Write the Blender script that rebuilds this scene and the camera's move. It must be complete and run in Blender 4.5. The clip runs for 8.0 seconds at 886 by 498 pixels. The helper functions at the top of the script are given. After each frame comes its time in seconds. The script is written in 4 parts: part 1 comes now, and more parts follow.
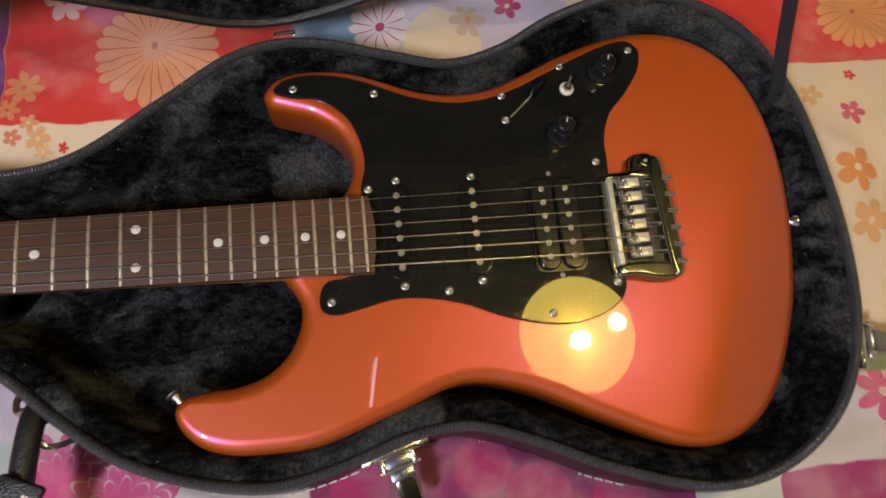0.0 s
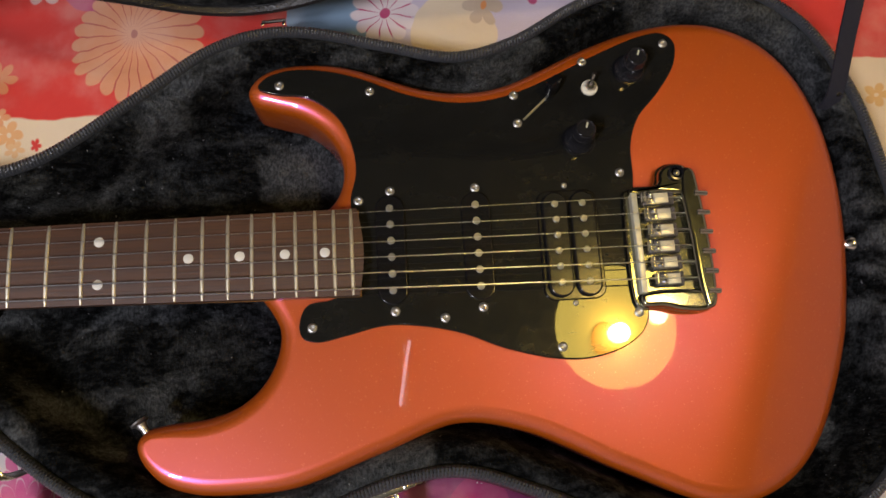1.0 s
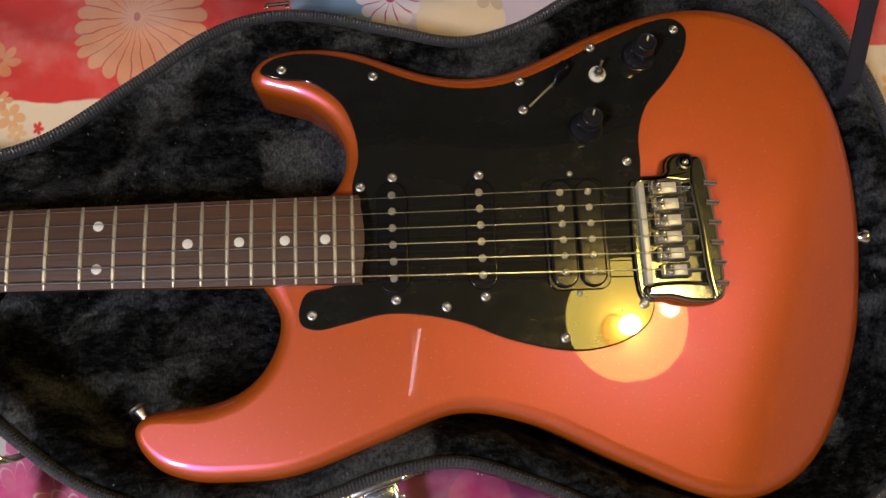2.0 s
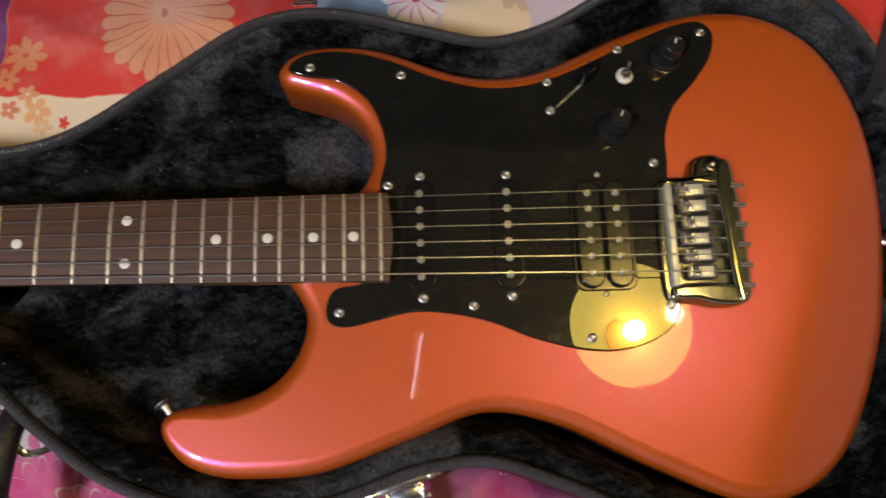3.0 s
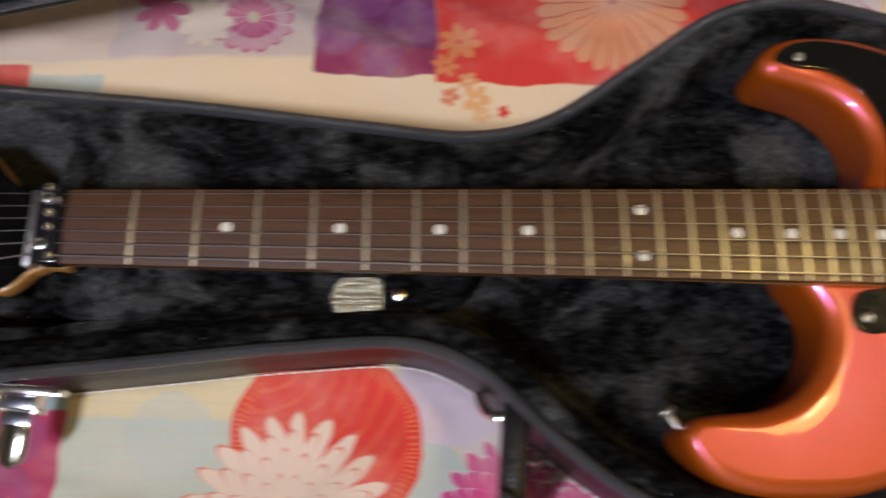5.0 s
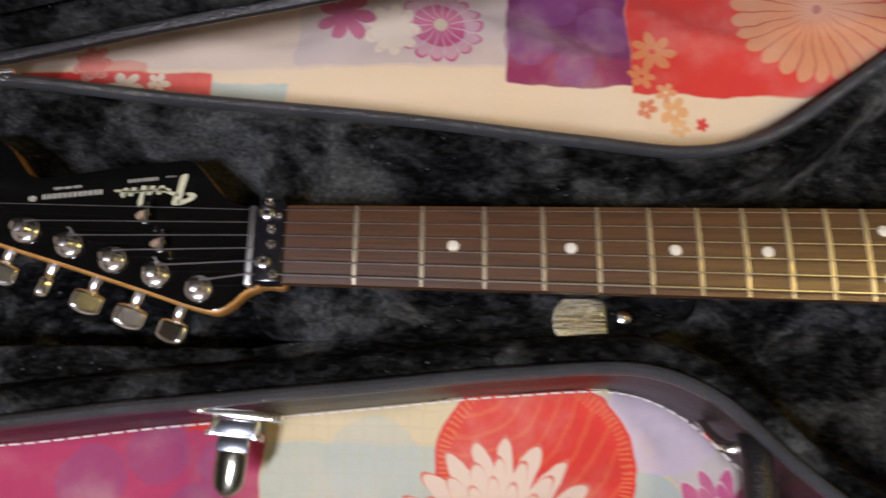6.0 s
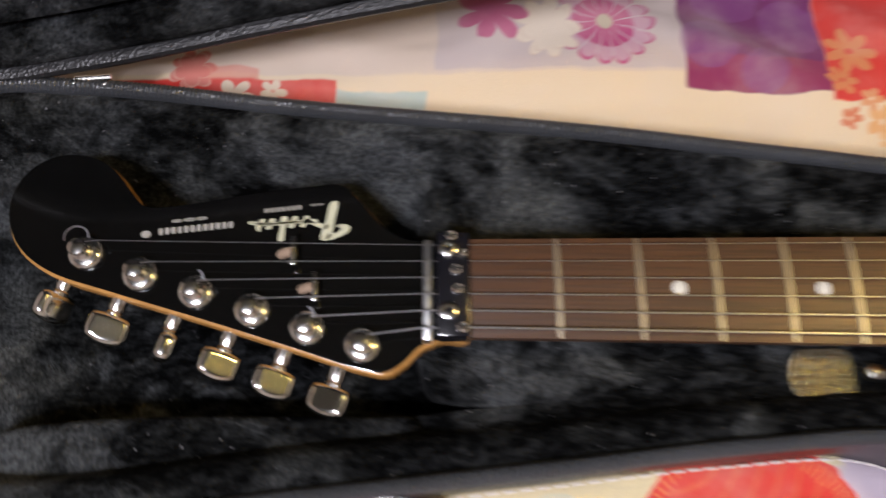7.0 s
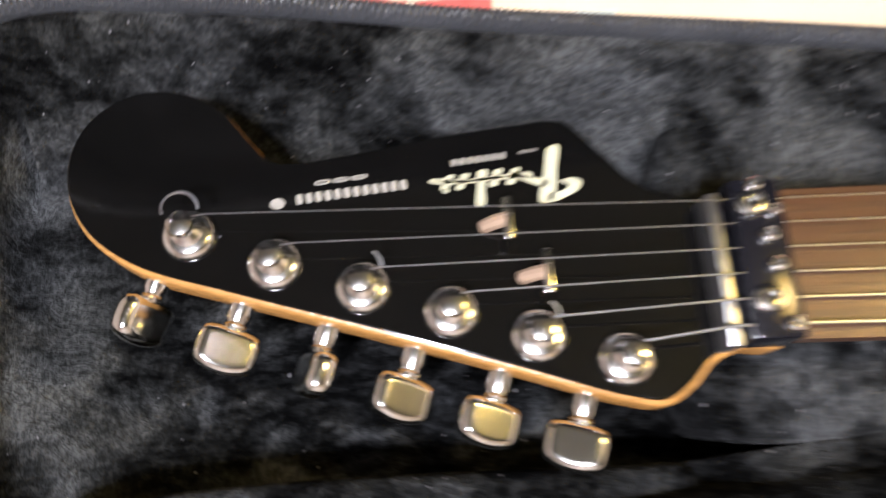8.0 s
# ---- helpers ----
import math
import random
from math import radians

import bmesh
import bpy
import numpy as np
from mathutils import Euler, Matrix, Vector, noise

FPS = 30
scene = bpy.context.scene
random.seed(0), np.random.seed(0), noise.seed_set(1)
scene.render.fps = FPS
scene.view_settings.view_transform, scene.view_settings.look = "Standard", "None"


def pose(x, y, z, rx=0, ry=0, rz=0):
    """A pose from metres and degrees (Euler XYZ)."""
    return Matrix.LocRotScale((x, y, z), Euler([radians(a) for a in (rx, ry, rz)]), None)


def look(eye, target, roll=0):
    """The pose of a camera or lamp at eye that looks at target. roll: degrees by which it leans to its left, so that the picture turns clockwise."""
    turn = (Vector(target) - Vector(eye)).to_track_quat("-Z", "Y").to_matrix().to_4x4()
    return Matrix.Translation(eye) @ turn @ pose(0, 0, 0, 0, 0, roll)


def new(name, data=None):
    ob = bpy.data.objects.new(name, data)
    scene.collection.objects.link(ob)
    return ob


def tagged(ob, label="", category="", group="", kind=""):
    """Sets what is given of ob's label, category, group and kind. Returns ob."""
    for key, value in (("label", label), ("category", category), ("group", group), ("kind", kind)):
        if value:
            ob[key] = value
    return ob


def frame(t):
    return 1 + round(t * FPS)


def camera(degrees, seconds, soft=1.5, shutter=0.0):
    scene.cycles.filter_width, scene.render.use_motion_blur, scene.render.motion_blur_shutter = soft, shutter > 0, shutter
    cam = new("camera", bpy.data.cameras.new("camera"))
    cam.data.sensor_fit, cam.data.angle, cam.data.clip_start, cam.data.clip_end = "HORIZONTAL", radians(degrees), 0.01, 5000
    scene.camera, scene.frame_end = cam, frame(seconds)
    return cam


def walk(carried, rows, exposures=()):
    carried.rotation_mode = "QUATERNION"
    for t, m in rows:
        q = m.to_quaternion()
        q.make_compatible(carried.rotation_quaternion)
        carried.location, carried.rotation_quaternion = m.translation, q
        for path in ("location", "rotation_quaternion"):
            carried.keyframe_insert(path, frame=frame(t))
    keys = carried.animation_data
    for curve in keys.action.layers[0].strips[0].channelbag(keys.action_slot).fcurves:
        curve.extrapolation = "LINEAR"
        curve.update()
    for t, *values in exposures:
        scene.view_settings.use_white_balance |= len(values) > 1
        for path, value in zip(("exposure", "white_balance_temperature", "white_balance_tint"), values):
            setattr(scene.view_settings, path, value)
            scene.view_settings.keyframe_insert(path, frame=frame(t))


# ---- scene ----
cam = camera(62.0, 8.0, 1.5, 0.9)
PATH = [
    (0, (0.448, -0.143, 0.587), (0.725, 0.355, -1.33), 24.1),
    (0.5, (0.476, -0.117, 0.564), (0.675, 0.346, -1.371), 19.8),
    (1, (0.489, -0.101, 0.541), (0.635, 0.334, -1.405), 15.4),
    (2.5, (0.497, -0.101, 0.534), (0.602, 0.308, -1.421), 12.4),
    (3, (0.478, -0.104, 0.533), (0.593, 0.319, -1.419), 13.5),
    (3.5, (0.438, -0.101, 0.525), (0.555, 0.338, -1.423), 13.8),
    (4, (0.354, -0.104, 0.511), (0.472, 0.353, -1.432), 13.9),
    (4.5, (0.259, -0.113, 0.489), (0.348, 0.379, -1.447), 10.2),
    (5, (0.192, -0.119, 0.48), (0.254, 0.421, -1.445), 6.9),
    (5.2, (0.153, -0.109, 0.473), (0.265, 0.411, -1.455), 12.6),
    (6.3, (0.051, -0.103, 0.449), (0.079, 0.463, -1.469), 3.8),
    (6.5, (0.03, -0.098, 0.435), (0.073, 0.48, -1.479), 5.0),
    (7, (-0.024, -0.075, 0.387), (0.06, 0.52, -1.521), 8.1),
    (7.5, (-0.071, -0.063, 0.332), (0.051, 0.547, -1.569), 10.2),
    (8, (-0.102, -0.054, 0.278), (0.003, 0.573, -1.618), 7.1),
]
# the clip's camera opens up as it nears the dark lining at the head
EXPOSURES = [(0.0, 0.0), (5.0, 0.05), (6.5, 0.32), (7.4, 0.68), (8.0, 1.45)]
walk(cam, [(t, look(eye, target, roll)) for t, eye, target, roll in PATH], EXPOSURES)

# ---------------------------------------------------------------- light
world = bpy.data.worlds.new("night_room")
scene.world = world
world.use_nodes = True
world.node_tree.nodes["Background"].inputs["Color"].default_value = (1.0, 0.8, 0.6, 1)
world.node_tree.nodes["Background"].inputs["Strength"].default_value = 0.02

LAMP = Vector((1.045, 0.083, 1.40))      # middle of the round pendant shade
TUBE = Vector((0.52, 0.03, 1.96))        # small cool tube on the ceiling
COOL_FILL = Vector((-0.42, -0.80, 1.72))    # assumed cool fill lamp past the head end, out of view
BODY_TOP, FLOOR_Z, CEIL_Z = 0.083, -0.55, 2.0


def lamp(name, kind, m, energy, color, size):
    data = bpy.data.lights.new(name, kind)
    data.energy, data.color = energy, color
    if kind == "AREA":
        data.shape, data.size, data.size_y = "RECTANGLE", size[0], size[1]
    else:
        data.shadow_soft_size = size
    ob = new(name, data)
    ob.matrix_world = m
    return ob


# ---------------------------------------------------------------- materials
class Graph:
    """Short hand for a node tree."""

    def __init__(self, name):
        self.mat = bpy.data.materials.new(name)
        self.mat.use_nodes = True
        self.tree = self.mat.node_tree
        self.bsdf = self.tree.nodes["Principled BSDF"]

    def put(self, socket, value):
        if isinstance(value, bpy.types.NodeSocket):
            self.tree.links.new(value, socket)
        elif isinstance(value, (tuple, list)) and len(value) == 3 and socket.type == "RGBA":
            socket.default_value = (*value, 1)
        else:
            socket.default_value = value

    def node(self, kind):
        return self.tree.nodes.new(kind)

    def math(self, op, a, b=0.0, c=0.0, clamp=False):
        n = self.node("ShaderNodeMath")
        n.operation, n.use_clamp = op, clamp
        for i, v in enumerate((a, b, c)):
            self.put(n.inputs[i], v)
        return n.outputs[0]

    def mix(self, fac, a, b):
        n = self.node("ShaderNodeMix")
        n.data_type = "RGBA"
        self.put(n.inputs[0], fac)
        self.put(n.inputs[6], a)
        self.put(n.inputs[7], b)
        return n.outputs[2]

    def coords(self, kind="Object"):
        return self.node("ShaderNodeTexCoord").outputs[kind]

    def noise(self, vec, scale, detail=3.0, rough=0.55, stretch=None):
        if stretch:
            m = self.node("ShaderNodeMapping")
            self.put(m.inputs["Vector"], vec)
            m.inputs["Scale"].default_value = stretch
            vec = m.outputs[0]
        n = self.node("ShaderNodeTexNoise")
        self.put(n.inputs["Vector"], vec)
        n.inputs["Scale"].default_value = scale
        n.inputs["Detail"].default_value = detail
        n.inputs["Roughness"].default_value = rough
        return n.outputs["Fac"]

    def ramp(self, fac, lo, hi):
        n = self.node("ShaderNodeMapRange")
        n.interpolation_type = "SMOOTHSTEP"
        self.put(n.inputs[0], fac)
        self.put(n.inputs[1], lo)
        self.put(n.inputs[2], hi)
        return n.outputs[0]

    def bump(self, height, strength, distance):
        n = self.node("ShaderNodeBump")
        self.put(n.inputs["Height"], height)
        n.inputs["Strength"].default_value = strength
        n.inputs["Distance"].default_value = distance
        self.put(self.bsdf.inputs["Normal"], n.outputs[0])

    def set(self, **values):
        for key, value in values.items():
            self.put(self.bsdf.inputs[key.replace("_", " ")], value)
        return self.mat


def plain(name, color, rough=0.4, metal=0.0, vary=0.15, scale=60.0, bump=0.0, **more):
    g = Graph(name)
    p = g.coords()
    n = g.noise(p, scale, 4)
    dark = tuple(c * (1 - vary) for c in color)
    light = tuple(min(1, c * (1 + vary)) for c in color)
    g.set(Base_Color=g.mix(n, dark, light), Metallic=metal)
    fine = g.noise(p, scale * 6, 2)
    g.set(Roughness=g.math("MULTIPLY_ADD", fine, 0.12, max(0.0, rough - 0.06)))
    if bump:
        g.bump(fine, bump, 0.001)
    return g.set(**more)


def make_paint():
    """Candy red-orange paint with fine flakes under a clear coat."""
    g = Graph("candy_paint")
    p = g.coords()
    big = g.noise(p, 9, 3)
    v = g.node("ShaderNodeTexVoronoi")
    g.put(v.inputs["Vector"], p)
    v.inputs["Scale"].default_value = 2000
    fleck = g.ramp(v.outputs["Color"], 0.86, 1.0)
    base = g.mix(big, (0.57, 0.112, 0.001), (0.64, 0.126, 0.002))
    g.set(Base_Color=g.mix(g.math("MULTIPLY", fleck, 0.5), base, (0.85, 0.25, 0.2)), Metallic=0.50, Roughness=0.45, Specular_IOR_Level=0.12)
    g.set(Coat_Weight=1.0, Coat_Roughness=g.math("MULTIPLY_ADD", g.noise(p, 30, 4), 0.012, 0.008), Coat_IOR=1.5)
    # violet pearl in the lacquer
    pearl = g.node("ShaderNodeBsdfGlossy")
    g.put(pearl.inputs["Color"], g.mix(fleck, (0.24, 0.13, 1.0), (0.8, 0.7, 1.0)))
    pearl.inputs["Roughness"].default_value = 0.31
    both = g.node("ShaderNodeMixShader")
    both.inputs[0].default_value = 0.086
    g.put(both.inputs[1], g.bsdf.outputs[0])
    g.put(both.inputs[2], pearl.outputs[0])
    g.put(g.tree.nodes["Material Output"].inputs["Surface"], both.outputs[0])
    return g.mat


def make_guard():
    """Glossy black plastic with faint scratches and smears."""
    g = Graph("black_gloss_plastic")
    p = g.coords()
    scratch = g.ramp(g.noise(p, 90, 5, 0.6, (1, 9, 1)), 0.60, 0.75)
    smear = g.noise(p, 22, 4)
    g.set(Base_Color=g.mix(smear, (0.006, 0.006, 0.006), (0.012, 0.012, 0.010)))
    rough = g.math("MULTIPLY_ADD", scratch, 0.05, g.math("MULTIPLY_ADD", smear, 0.03, 0.004))
    haze = g.math("MULTIPLY", g.ramp(g.noise(p, 34, 6, 0.7, (1, 1.6, 1)), 0.42, 0.72), 0.26)
    g.set(Coat_Weight=g.math("ADD", haze, 0.03), Coat_Roughness=0.30)    # hazy where wiped
    return g.set(Roughness=rough, IOR=1.55)


def make_plush():
    """Short black-blue velvet: brushed patches with torn edges, fine pile, lint."""
    g = Graph("black_plush")
    p = g.coords()
    drift = g.node("ShaderNodeTexNoise")
    g.put(drift.inputs["Vector"], p)
    drift.inputs["Scale"].default_value = 16
    drift.inputs["Detail"].default_value = 5
    pull = g.node("ShaderNodeVectorMath")
    pull.operation = "MULTIPLY_ADD"
    g.put(pull.inputs[0], drift.outputs["Color"])
    pull.inputs[1].default_value = (0.05, 0.05, 0.05)
    g.put(pull.inputs[2], p)
    q = pull.outputs[0]
    broad = g.ramp(g.noise(q, 13, 5, 0.62, (1, 1.5, 1)), 0.46, 0.60)
    patch = g.ramp(g.noise(q, 26, 7, 0.68, (1, 1.7, 1)), 0.46, 0.62)
    brush = g.ramp(g.noise(p, 120, 5, 0.75, (1, 2.2, 1)), 0.40, 0.66)
    pile = g.ramp(g.noise(p, 560, 4, 0.75, (1, 0.55, 1)), 0.34, 0.68)
    lint = g.ramp(g.noise(p, 620, 0, 0.5, (1, 0.6, 1)), 0.835, 0.87)
    tone = g.math("ADD", 0.04, g.math("MULTIPLY_ADD", patch, 0.30, g.math("MULTIPLY_ADD", broad, 0.46, g.math("MULTIPLY", brush, 0.20))))
    tone = g.math("POWER", g.math("MULTIPLY", tone, g.math("MULTIPLY_ADD", pile, 0.8, 0.58)), 1.3)
    tint = g.mix(g.noise(p, 13, 2), (0.068, 0.077, 0.093), (0.090, 0.092, 0.081))
    col = g.mix(tone, (0.0003, 0.0003, 0.0004), tint)
    g.set(Base_Color=g.mix(lint, col, (0.16, 0.16, 0.17)), Roughness=0.95)
    g.set(Sheen_Weight=g.math("MULTIPLY", tone, 0.12), Sheen_Roughness=0.4, Specular_IOR_Level=0.03)
    g.bump(g.math("ADD", g.math("MULTIPLY", pile, 0.35), g.math("MULTIPLY", patch, 0.8)), 0.6, 0.002)
    return g.mat


def make_leather(name, color, rough=0.42):
    """Grained black vinyl."""
    g = Graph(name)
    p = g.coords()
    v = g.node("ShaderNodeTexVoronoi")
    g.put(v.inputs["Vector"], p)
    v.inputs["Scale"].default_value = 700
    wear = g.noise(p, 35, 4)
    g.set(Base_Color=g.mix(wear, tuple(c * 0.7 for c in color), tuple(c * 1.5 for c in color)))
    g.set(Roughness=g.math("MULTIPLY_ADD", wear, 0.2, rough - 0.1))
    g.bump(v.outputs["Distance"], 0.5, 0.0007)
    return g.mat


def make_wood(name, dark, light, rough, ring=14.0, coat=0.0):
    """Straight-grained wood, its grain along x."""
    g = Graph(name)
    p = g.coords()
    grain = g.noise(p, 70, 5, 0.7, (0.12, 3, 3))
    pores = g.ramp(g.noise(p, 420, 3, 0.6, (0.06, 2, 2)), 0.45, 0.62)
    broad = g.noise(p, ring, 2, 0.5, (0.3, 2, 1))
    tone = g.math("MULTIPLY_ADD", grain, 0.7, g.math("MULTIPLY", broad, 0.35))
    col = g.mix(tone, dark, light)
    g.set(Base_Color=g.mix(g.math("MULTIPLY", pores, 0.35), col, tuple(c * 0.45 for c in dark)), Roughness=rough)
    if coat:
        g.set(Coat_Weight=coat, Coat_Roughness=g.math("MULTIPLY_ADD", pores, 0.1, 0.30))
    g.bump(pores, 0.15, 0.0004)
    return g.mat


def make_crinkle():
    """Shiny crinkled pull-tab cloth, its creases running along the tab."""
    g = Graph("crinkled_foil_cloth")
    p = g.coords()
    crease = g.noise(p, 260, 4, 0.6, (0.35, 1.6, 1))
    g.set(Base_Color=g.mix(crease, (0.20, 0.19, 0.13), (0.46, 0.44, 0.34)), Metallic=0.92, Roughness=0.22)
    g.bump(crease, 1.0, 0.0022)
    return g.mat


PAINT, GUARD, PLUSH = make_paint(), make_guard(), make_plush()
VINYL = make_leather("black_vinyl", (0.012, 0.012, 0.013))
SIDE_VINYL = make_leather("brown_black_vinyl", (0.015, 0.010, 0.010), 0.38)
PIPING = make_leather("grey_black_binding", (0.040, 0.043, 0.048), 0.34)
ROSEWOOD = make_wood("rosewood", (0.008, 0.0026, 0.001), (0.140, 0.056, 0.021), 0.5, 14.0, 0.5)
MAPLE = make_wood("varnished_maple", (0.38, 0.18, 0.05), (0.52, 0.28, 0.085), 0.25)
CHROME = plain("chrome", (0.90, 0.89, 0.86), 0.18, 1.0, 0.05, 40)
BUTTON_CHROME = plain("polished_nickel", (0.88, 0.88, 0.84), 0.14, 1.0, 0.1, 200)
DULL_CHROME = plain("dull_nickel", (0.52, 0.51, 0.48), 0.42, 1.0, 0.12, 150)
DARK_CHROME = plain("smoked_chrome", (0.46, 0.46, 0.38), 0.10, 1.0, 0.08, 40)
STRING = plain("string_steel", (0.58, 0.60, 0.64), 0.34, 1.0, 0.1, 300)
FRET = plain("fret_nickel", (0.88, 0.83, 0.66), 0.42, 1.0, 0.1, 200)
DOT = plain("dot_plastic", (0.70, 0.68, 0.60), 0.4, 0, 0.06, 100)
BLACK = plain("black_plastic", (0.006, 0.006, 0.007), 0.16, 0, 0.2, 80)
POLE = plain("worn_steel", (0.40, 0.40, 0.37), 0.45, 1.0, 0.3, 260)
PLATE = plain("aged_nickel_plate", (0.70, 0.68, 0.54), 0.38, 0.4, 0.25, 240)
BOBBIN = plain("scuffed_black_plastic", (0.010, 0.010, 0.010), 0.17, 0, 0.5, 220)
KNOB = plain("black_knob_plastic", (0.012, 0.012, 0.014), 0.20, 0, 0.25, 300)
BLACK_METAL = plain("black_metal", (0.008, 0.008, 0.011), 0.2, 0.0, 0.2, 80)
HEAD_BLACK = plain("black_lacquer", (0.003, 0.003, 0.003), 0.09, 0, 0.2, 60)
TAN = plain("tan_plastic", (0.38, 0.27, 0.19), 0.4, 0, 0.1, 90)
STEEL = plain("blued_steel", (0.40, 0.44, 0.52), 0.25, 1.0, 0.15, 120)
SADDLE = plain("dark_steel", (0.30, 0.30, 0.34), 0.22, 0.9, 0.2, 90)
IVORY = plain("aged_white_plastic", (0.72, 0.68, 0.55), 0.4, 0, 0.08, 80)
BONE = plain("brushed_nickel_bar", (0.66, 0.67, 0.68), 0.36, 1.0, 0.08, 80)
DECAL = plain("cream_decal", (0.58, 0.58, 0.42), 0.4, 0, 0.05, 90)
GREY_DECAL = plain("grey_decal", (0.34, 0.33, 0.30), 0.4, 0, 0.05, 90)
WEBBING = plain("navy_webbing", (0.012, 0.013, 0.024), 0.85, 0, 0.4, 900, 0.5)
THREAD = plain("white_thread", (0.72, 0.68, 0.66), 0.8, 0, 0.1, 300)
CARD = make_crinkle()
WALL = plain("cream_wall_paint", (0.62, 0.58, 0.54), 0.9, 0, 0.05, 6)
CEILING = plain("ceiling_paint", (0.10, 0.11, 0.095), 0.9, 0, 0.04, 6)
FLOORING = plain("floor_boards", (0.25, 0.15, 0.09), 0.5, 0, 0.3, 4)
MATTRESS = plain("mattress_cloth", (0.62, 0.56, 0.48), 0.9, 0, 0.1, 30)


def glow(name, color, strength):
    m = bpy.data.materials.new(name)
    m.use_nodes = True
    b = m.node_tree.nodes["Principled BSDF"]
    b.inputs["Base Color"].default_value = (*color, 1)
    b.inputs["Emission Color"].default_value = (*color, 1)
    b.inputs["Emission Strength"].default_value = strength
    return m


# ---------------------------------------------------------------- mesh helpers
def mesh_of(name, bm, material=None, smooth=35):
    me = bpy.data.meshes.new(name)
    bmesh.ops.recalc_face_normals(bm, faces=bm.faces)
    bm.to_mesh(me)
    bm.free()
    if material:
        me.materials.append(material)
    if smooth:
        me.shade_smooth()
        me.set_sharp_from_angle(angle=radians(smooth))
    return me


def thing(name, label, category, group="", kind="", at=(0, 0, 0)):
    ob = new(name)
    ob.empty_display_size = 0.02
    ob.location = at
    return tagged(ob, label, category, group, kind)


def part(name, bm, material, parent, label="", smooth=35):
    ob = new(name, mesh_of(name, bm, material, smooth))
    ob.parent = parent
    if parent is not None:
        base = parent
        off = Vector((0, 0, 0))
        while base is not None:
            off += base.location
            base = base.parent
        ob.location = -off
    return tagged(ob, label)


def solo(name, bm, material, label, category, group="", kind="", smooth=35):
    return tagged(new(name, mesh_of(name, bm, material, smooth)), label, category, group, kind)


def spline(points, step=0.002, closed=True):
    """A smooth curve through control points, evenly resampled."""
    p = np.array(points, float)
    n = len(p)
    out = []
    for i in range(n if closed else n - 1):
        if closed:
            a, b, c, d = (p[(i + k) % n] for k in (-1, 0, 1, 2))
        else:
            a, b, c, d = (p[min(max(i + k, 0), n - 1)] for k in (-1, 0, 1, 2))
        # centripetal knots keep the curve from looping
        t0 = 0.0
        t1 = t0 + max(1e-6, np.linalg.norm(b - a)) ** 0.5
        t2 = t1 + max(1e-6, np.linalg.norm(c - b)) ** 0.5
        t3 = t2 + max(1e-6, np.linalg.norm(d - c)) ** 0.5
        for t in np.linspace(t1, t2, 24, endpoint=False):
            a1 = (t1 - t) / (t1 - t0) * a + (t - t0) / (t1 - t0) * b if t1 > t0 else b
            a2 = (t2 - t) / (t2 - t1) * b + (t - t1) / (t2 - t1) * c
            a3 = (t3 - t) / (t3 - t2) * c + (t - t2) / (t3 - t2) * d if t3 > t2 else c
            b1 = (t2 - t) / (t2 - t0) * a1 + (t - t0) / (t2 - t0) * a2
            b2 = (t3 - t) / (t3 - t1) * a2 + (t - t1) / (t3 - t1) * a3
            out.append((t2 - t) / (t2 - t1) * b1 + (t - t1) / (t2 - t1) * b2)
    if not closed:
        out.append(p[-1])
    q = np.array(out)
    if closed:
        q = np.vstack([q, q[:1]])
    s = np.r_[0, np.cumsum(np.linalg.norm(np.diff(q, axis=0), axis=1))]
    m = max(8, int(s[-1] / step))
    u = np.linspace(0, s[-1], m + (0 if closed else 1), endpoint=not closed)
    return np.stack([np.interp(u, s, q[:, k]) for k in range(q.shape[1])], 1)


def area2(loop):
    x, y = loop[:, 0], loop[:, 1]
    return float(np.sum(x * np.roll(y, -1) - np.roll(x, -1) * y))


def inset(loop, d):
    """The closed loop moved inwards by d metres along its smoothed normals."""
    t = np.roll(loop, -2, 0) - np.roll(loop, 2, 0)
    t /= np.linalg.norm(t, axis=1)[:, None] + 1e-9
    n = np.stack([-t[:, 1], t[:, 0]], 1) * (1 if area2(loop) > 0 else -1)
    return loop + n * d


def ring(bm, loop, z):
    z = np.broadcast_to(z, len(loop))
    return [bm.verts.new((x, y, h)) for (x, y), h in zip(loop, z)]


def bridge_rings(bm, a, b):
    n = len(a)
    for i in range(n):
        bm.faces.new((a[i], a[(i + 1) % n], b[(i + 1) % n], b[i]))


def slab(loop, z0, z1, edge=0.001, steps=3, foot=0.0):
    """A plate with that outline and rounded upper (and lower) edges."""
    bm = bmesh.new()
    rings = []
    if foot:
        for k in range(steps + 1):
            a = math.pi / 2 * k / steps
            rings.append(ring(bm, inset(loop, foot * (1 - math.sin(a))), z0 + foot * (1 - math.cos(a))))
    else:
        rings.append(ring(bm, loop, z0))
    for k in range(steps + 1):
        a = math.pi / 2 * k / steps
        rings.append(ring(bm, inset(loop, edge * (1 - math.cos(a))), z1 - edge * (1 - math.sin(a))))
    for a, b in zip(rings, rings[1:]):
        bridge_rings(bm, a, b)
    # a flat margin keeps the cap's shading level
    for extra in (0.0003, 0.0009):
        rings.append(ring(bm, inset(loop, edge + extra), z1))
        bridge_rings(bm, rings[-2], rings[-1])
    bm.faces.new(rings[-1])
    bm.faces.new(rings[0][::-1])
    return bm


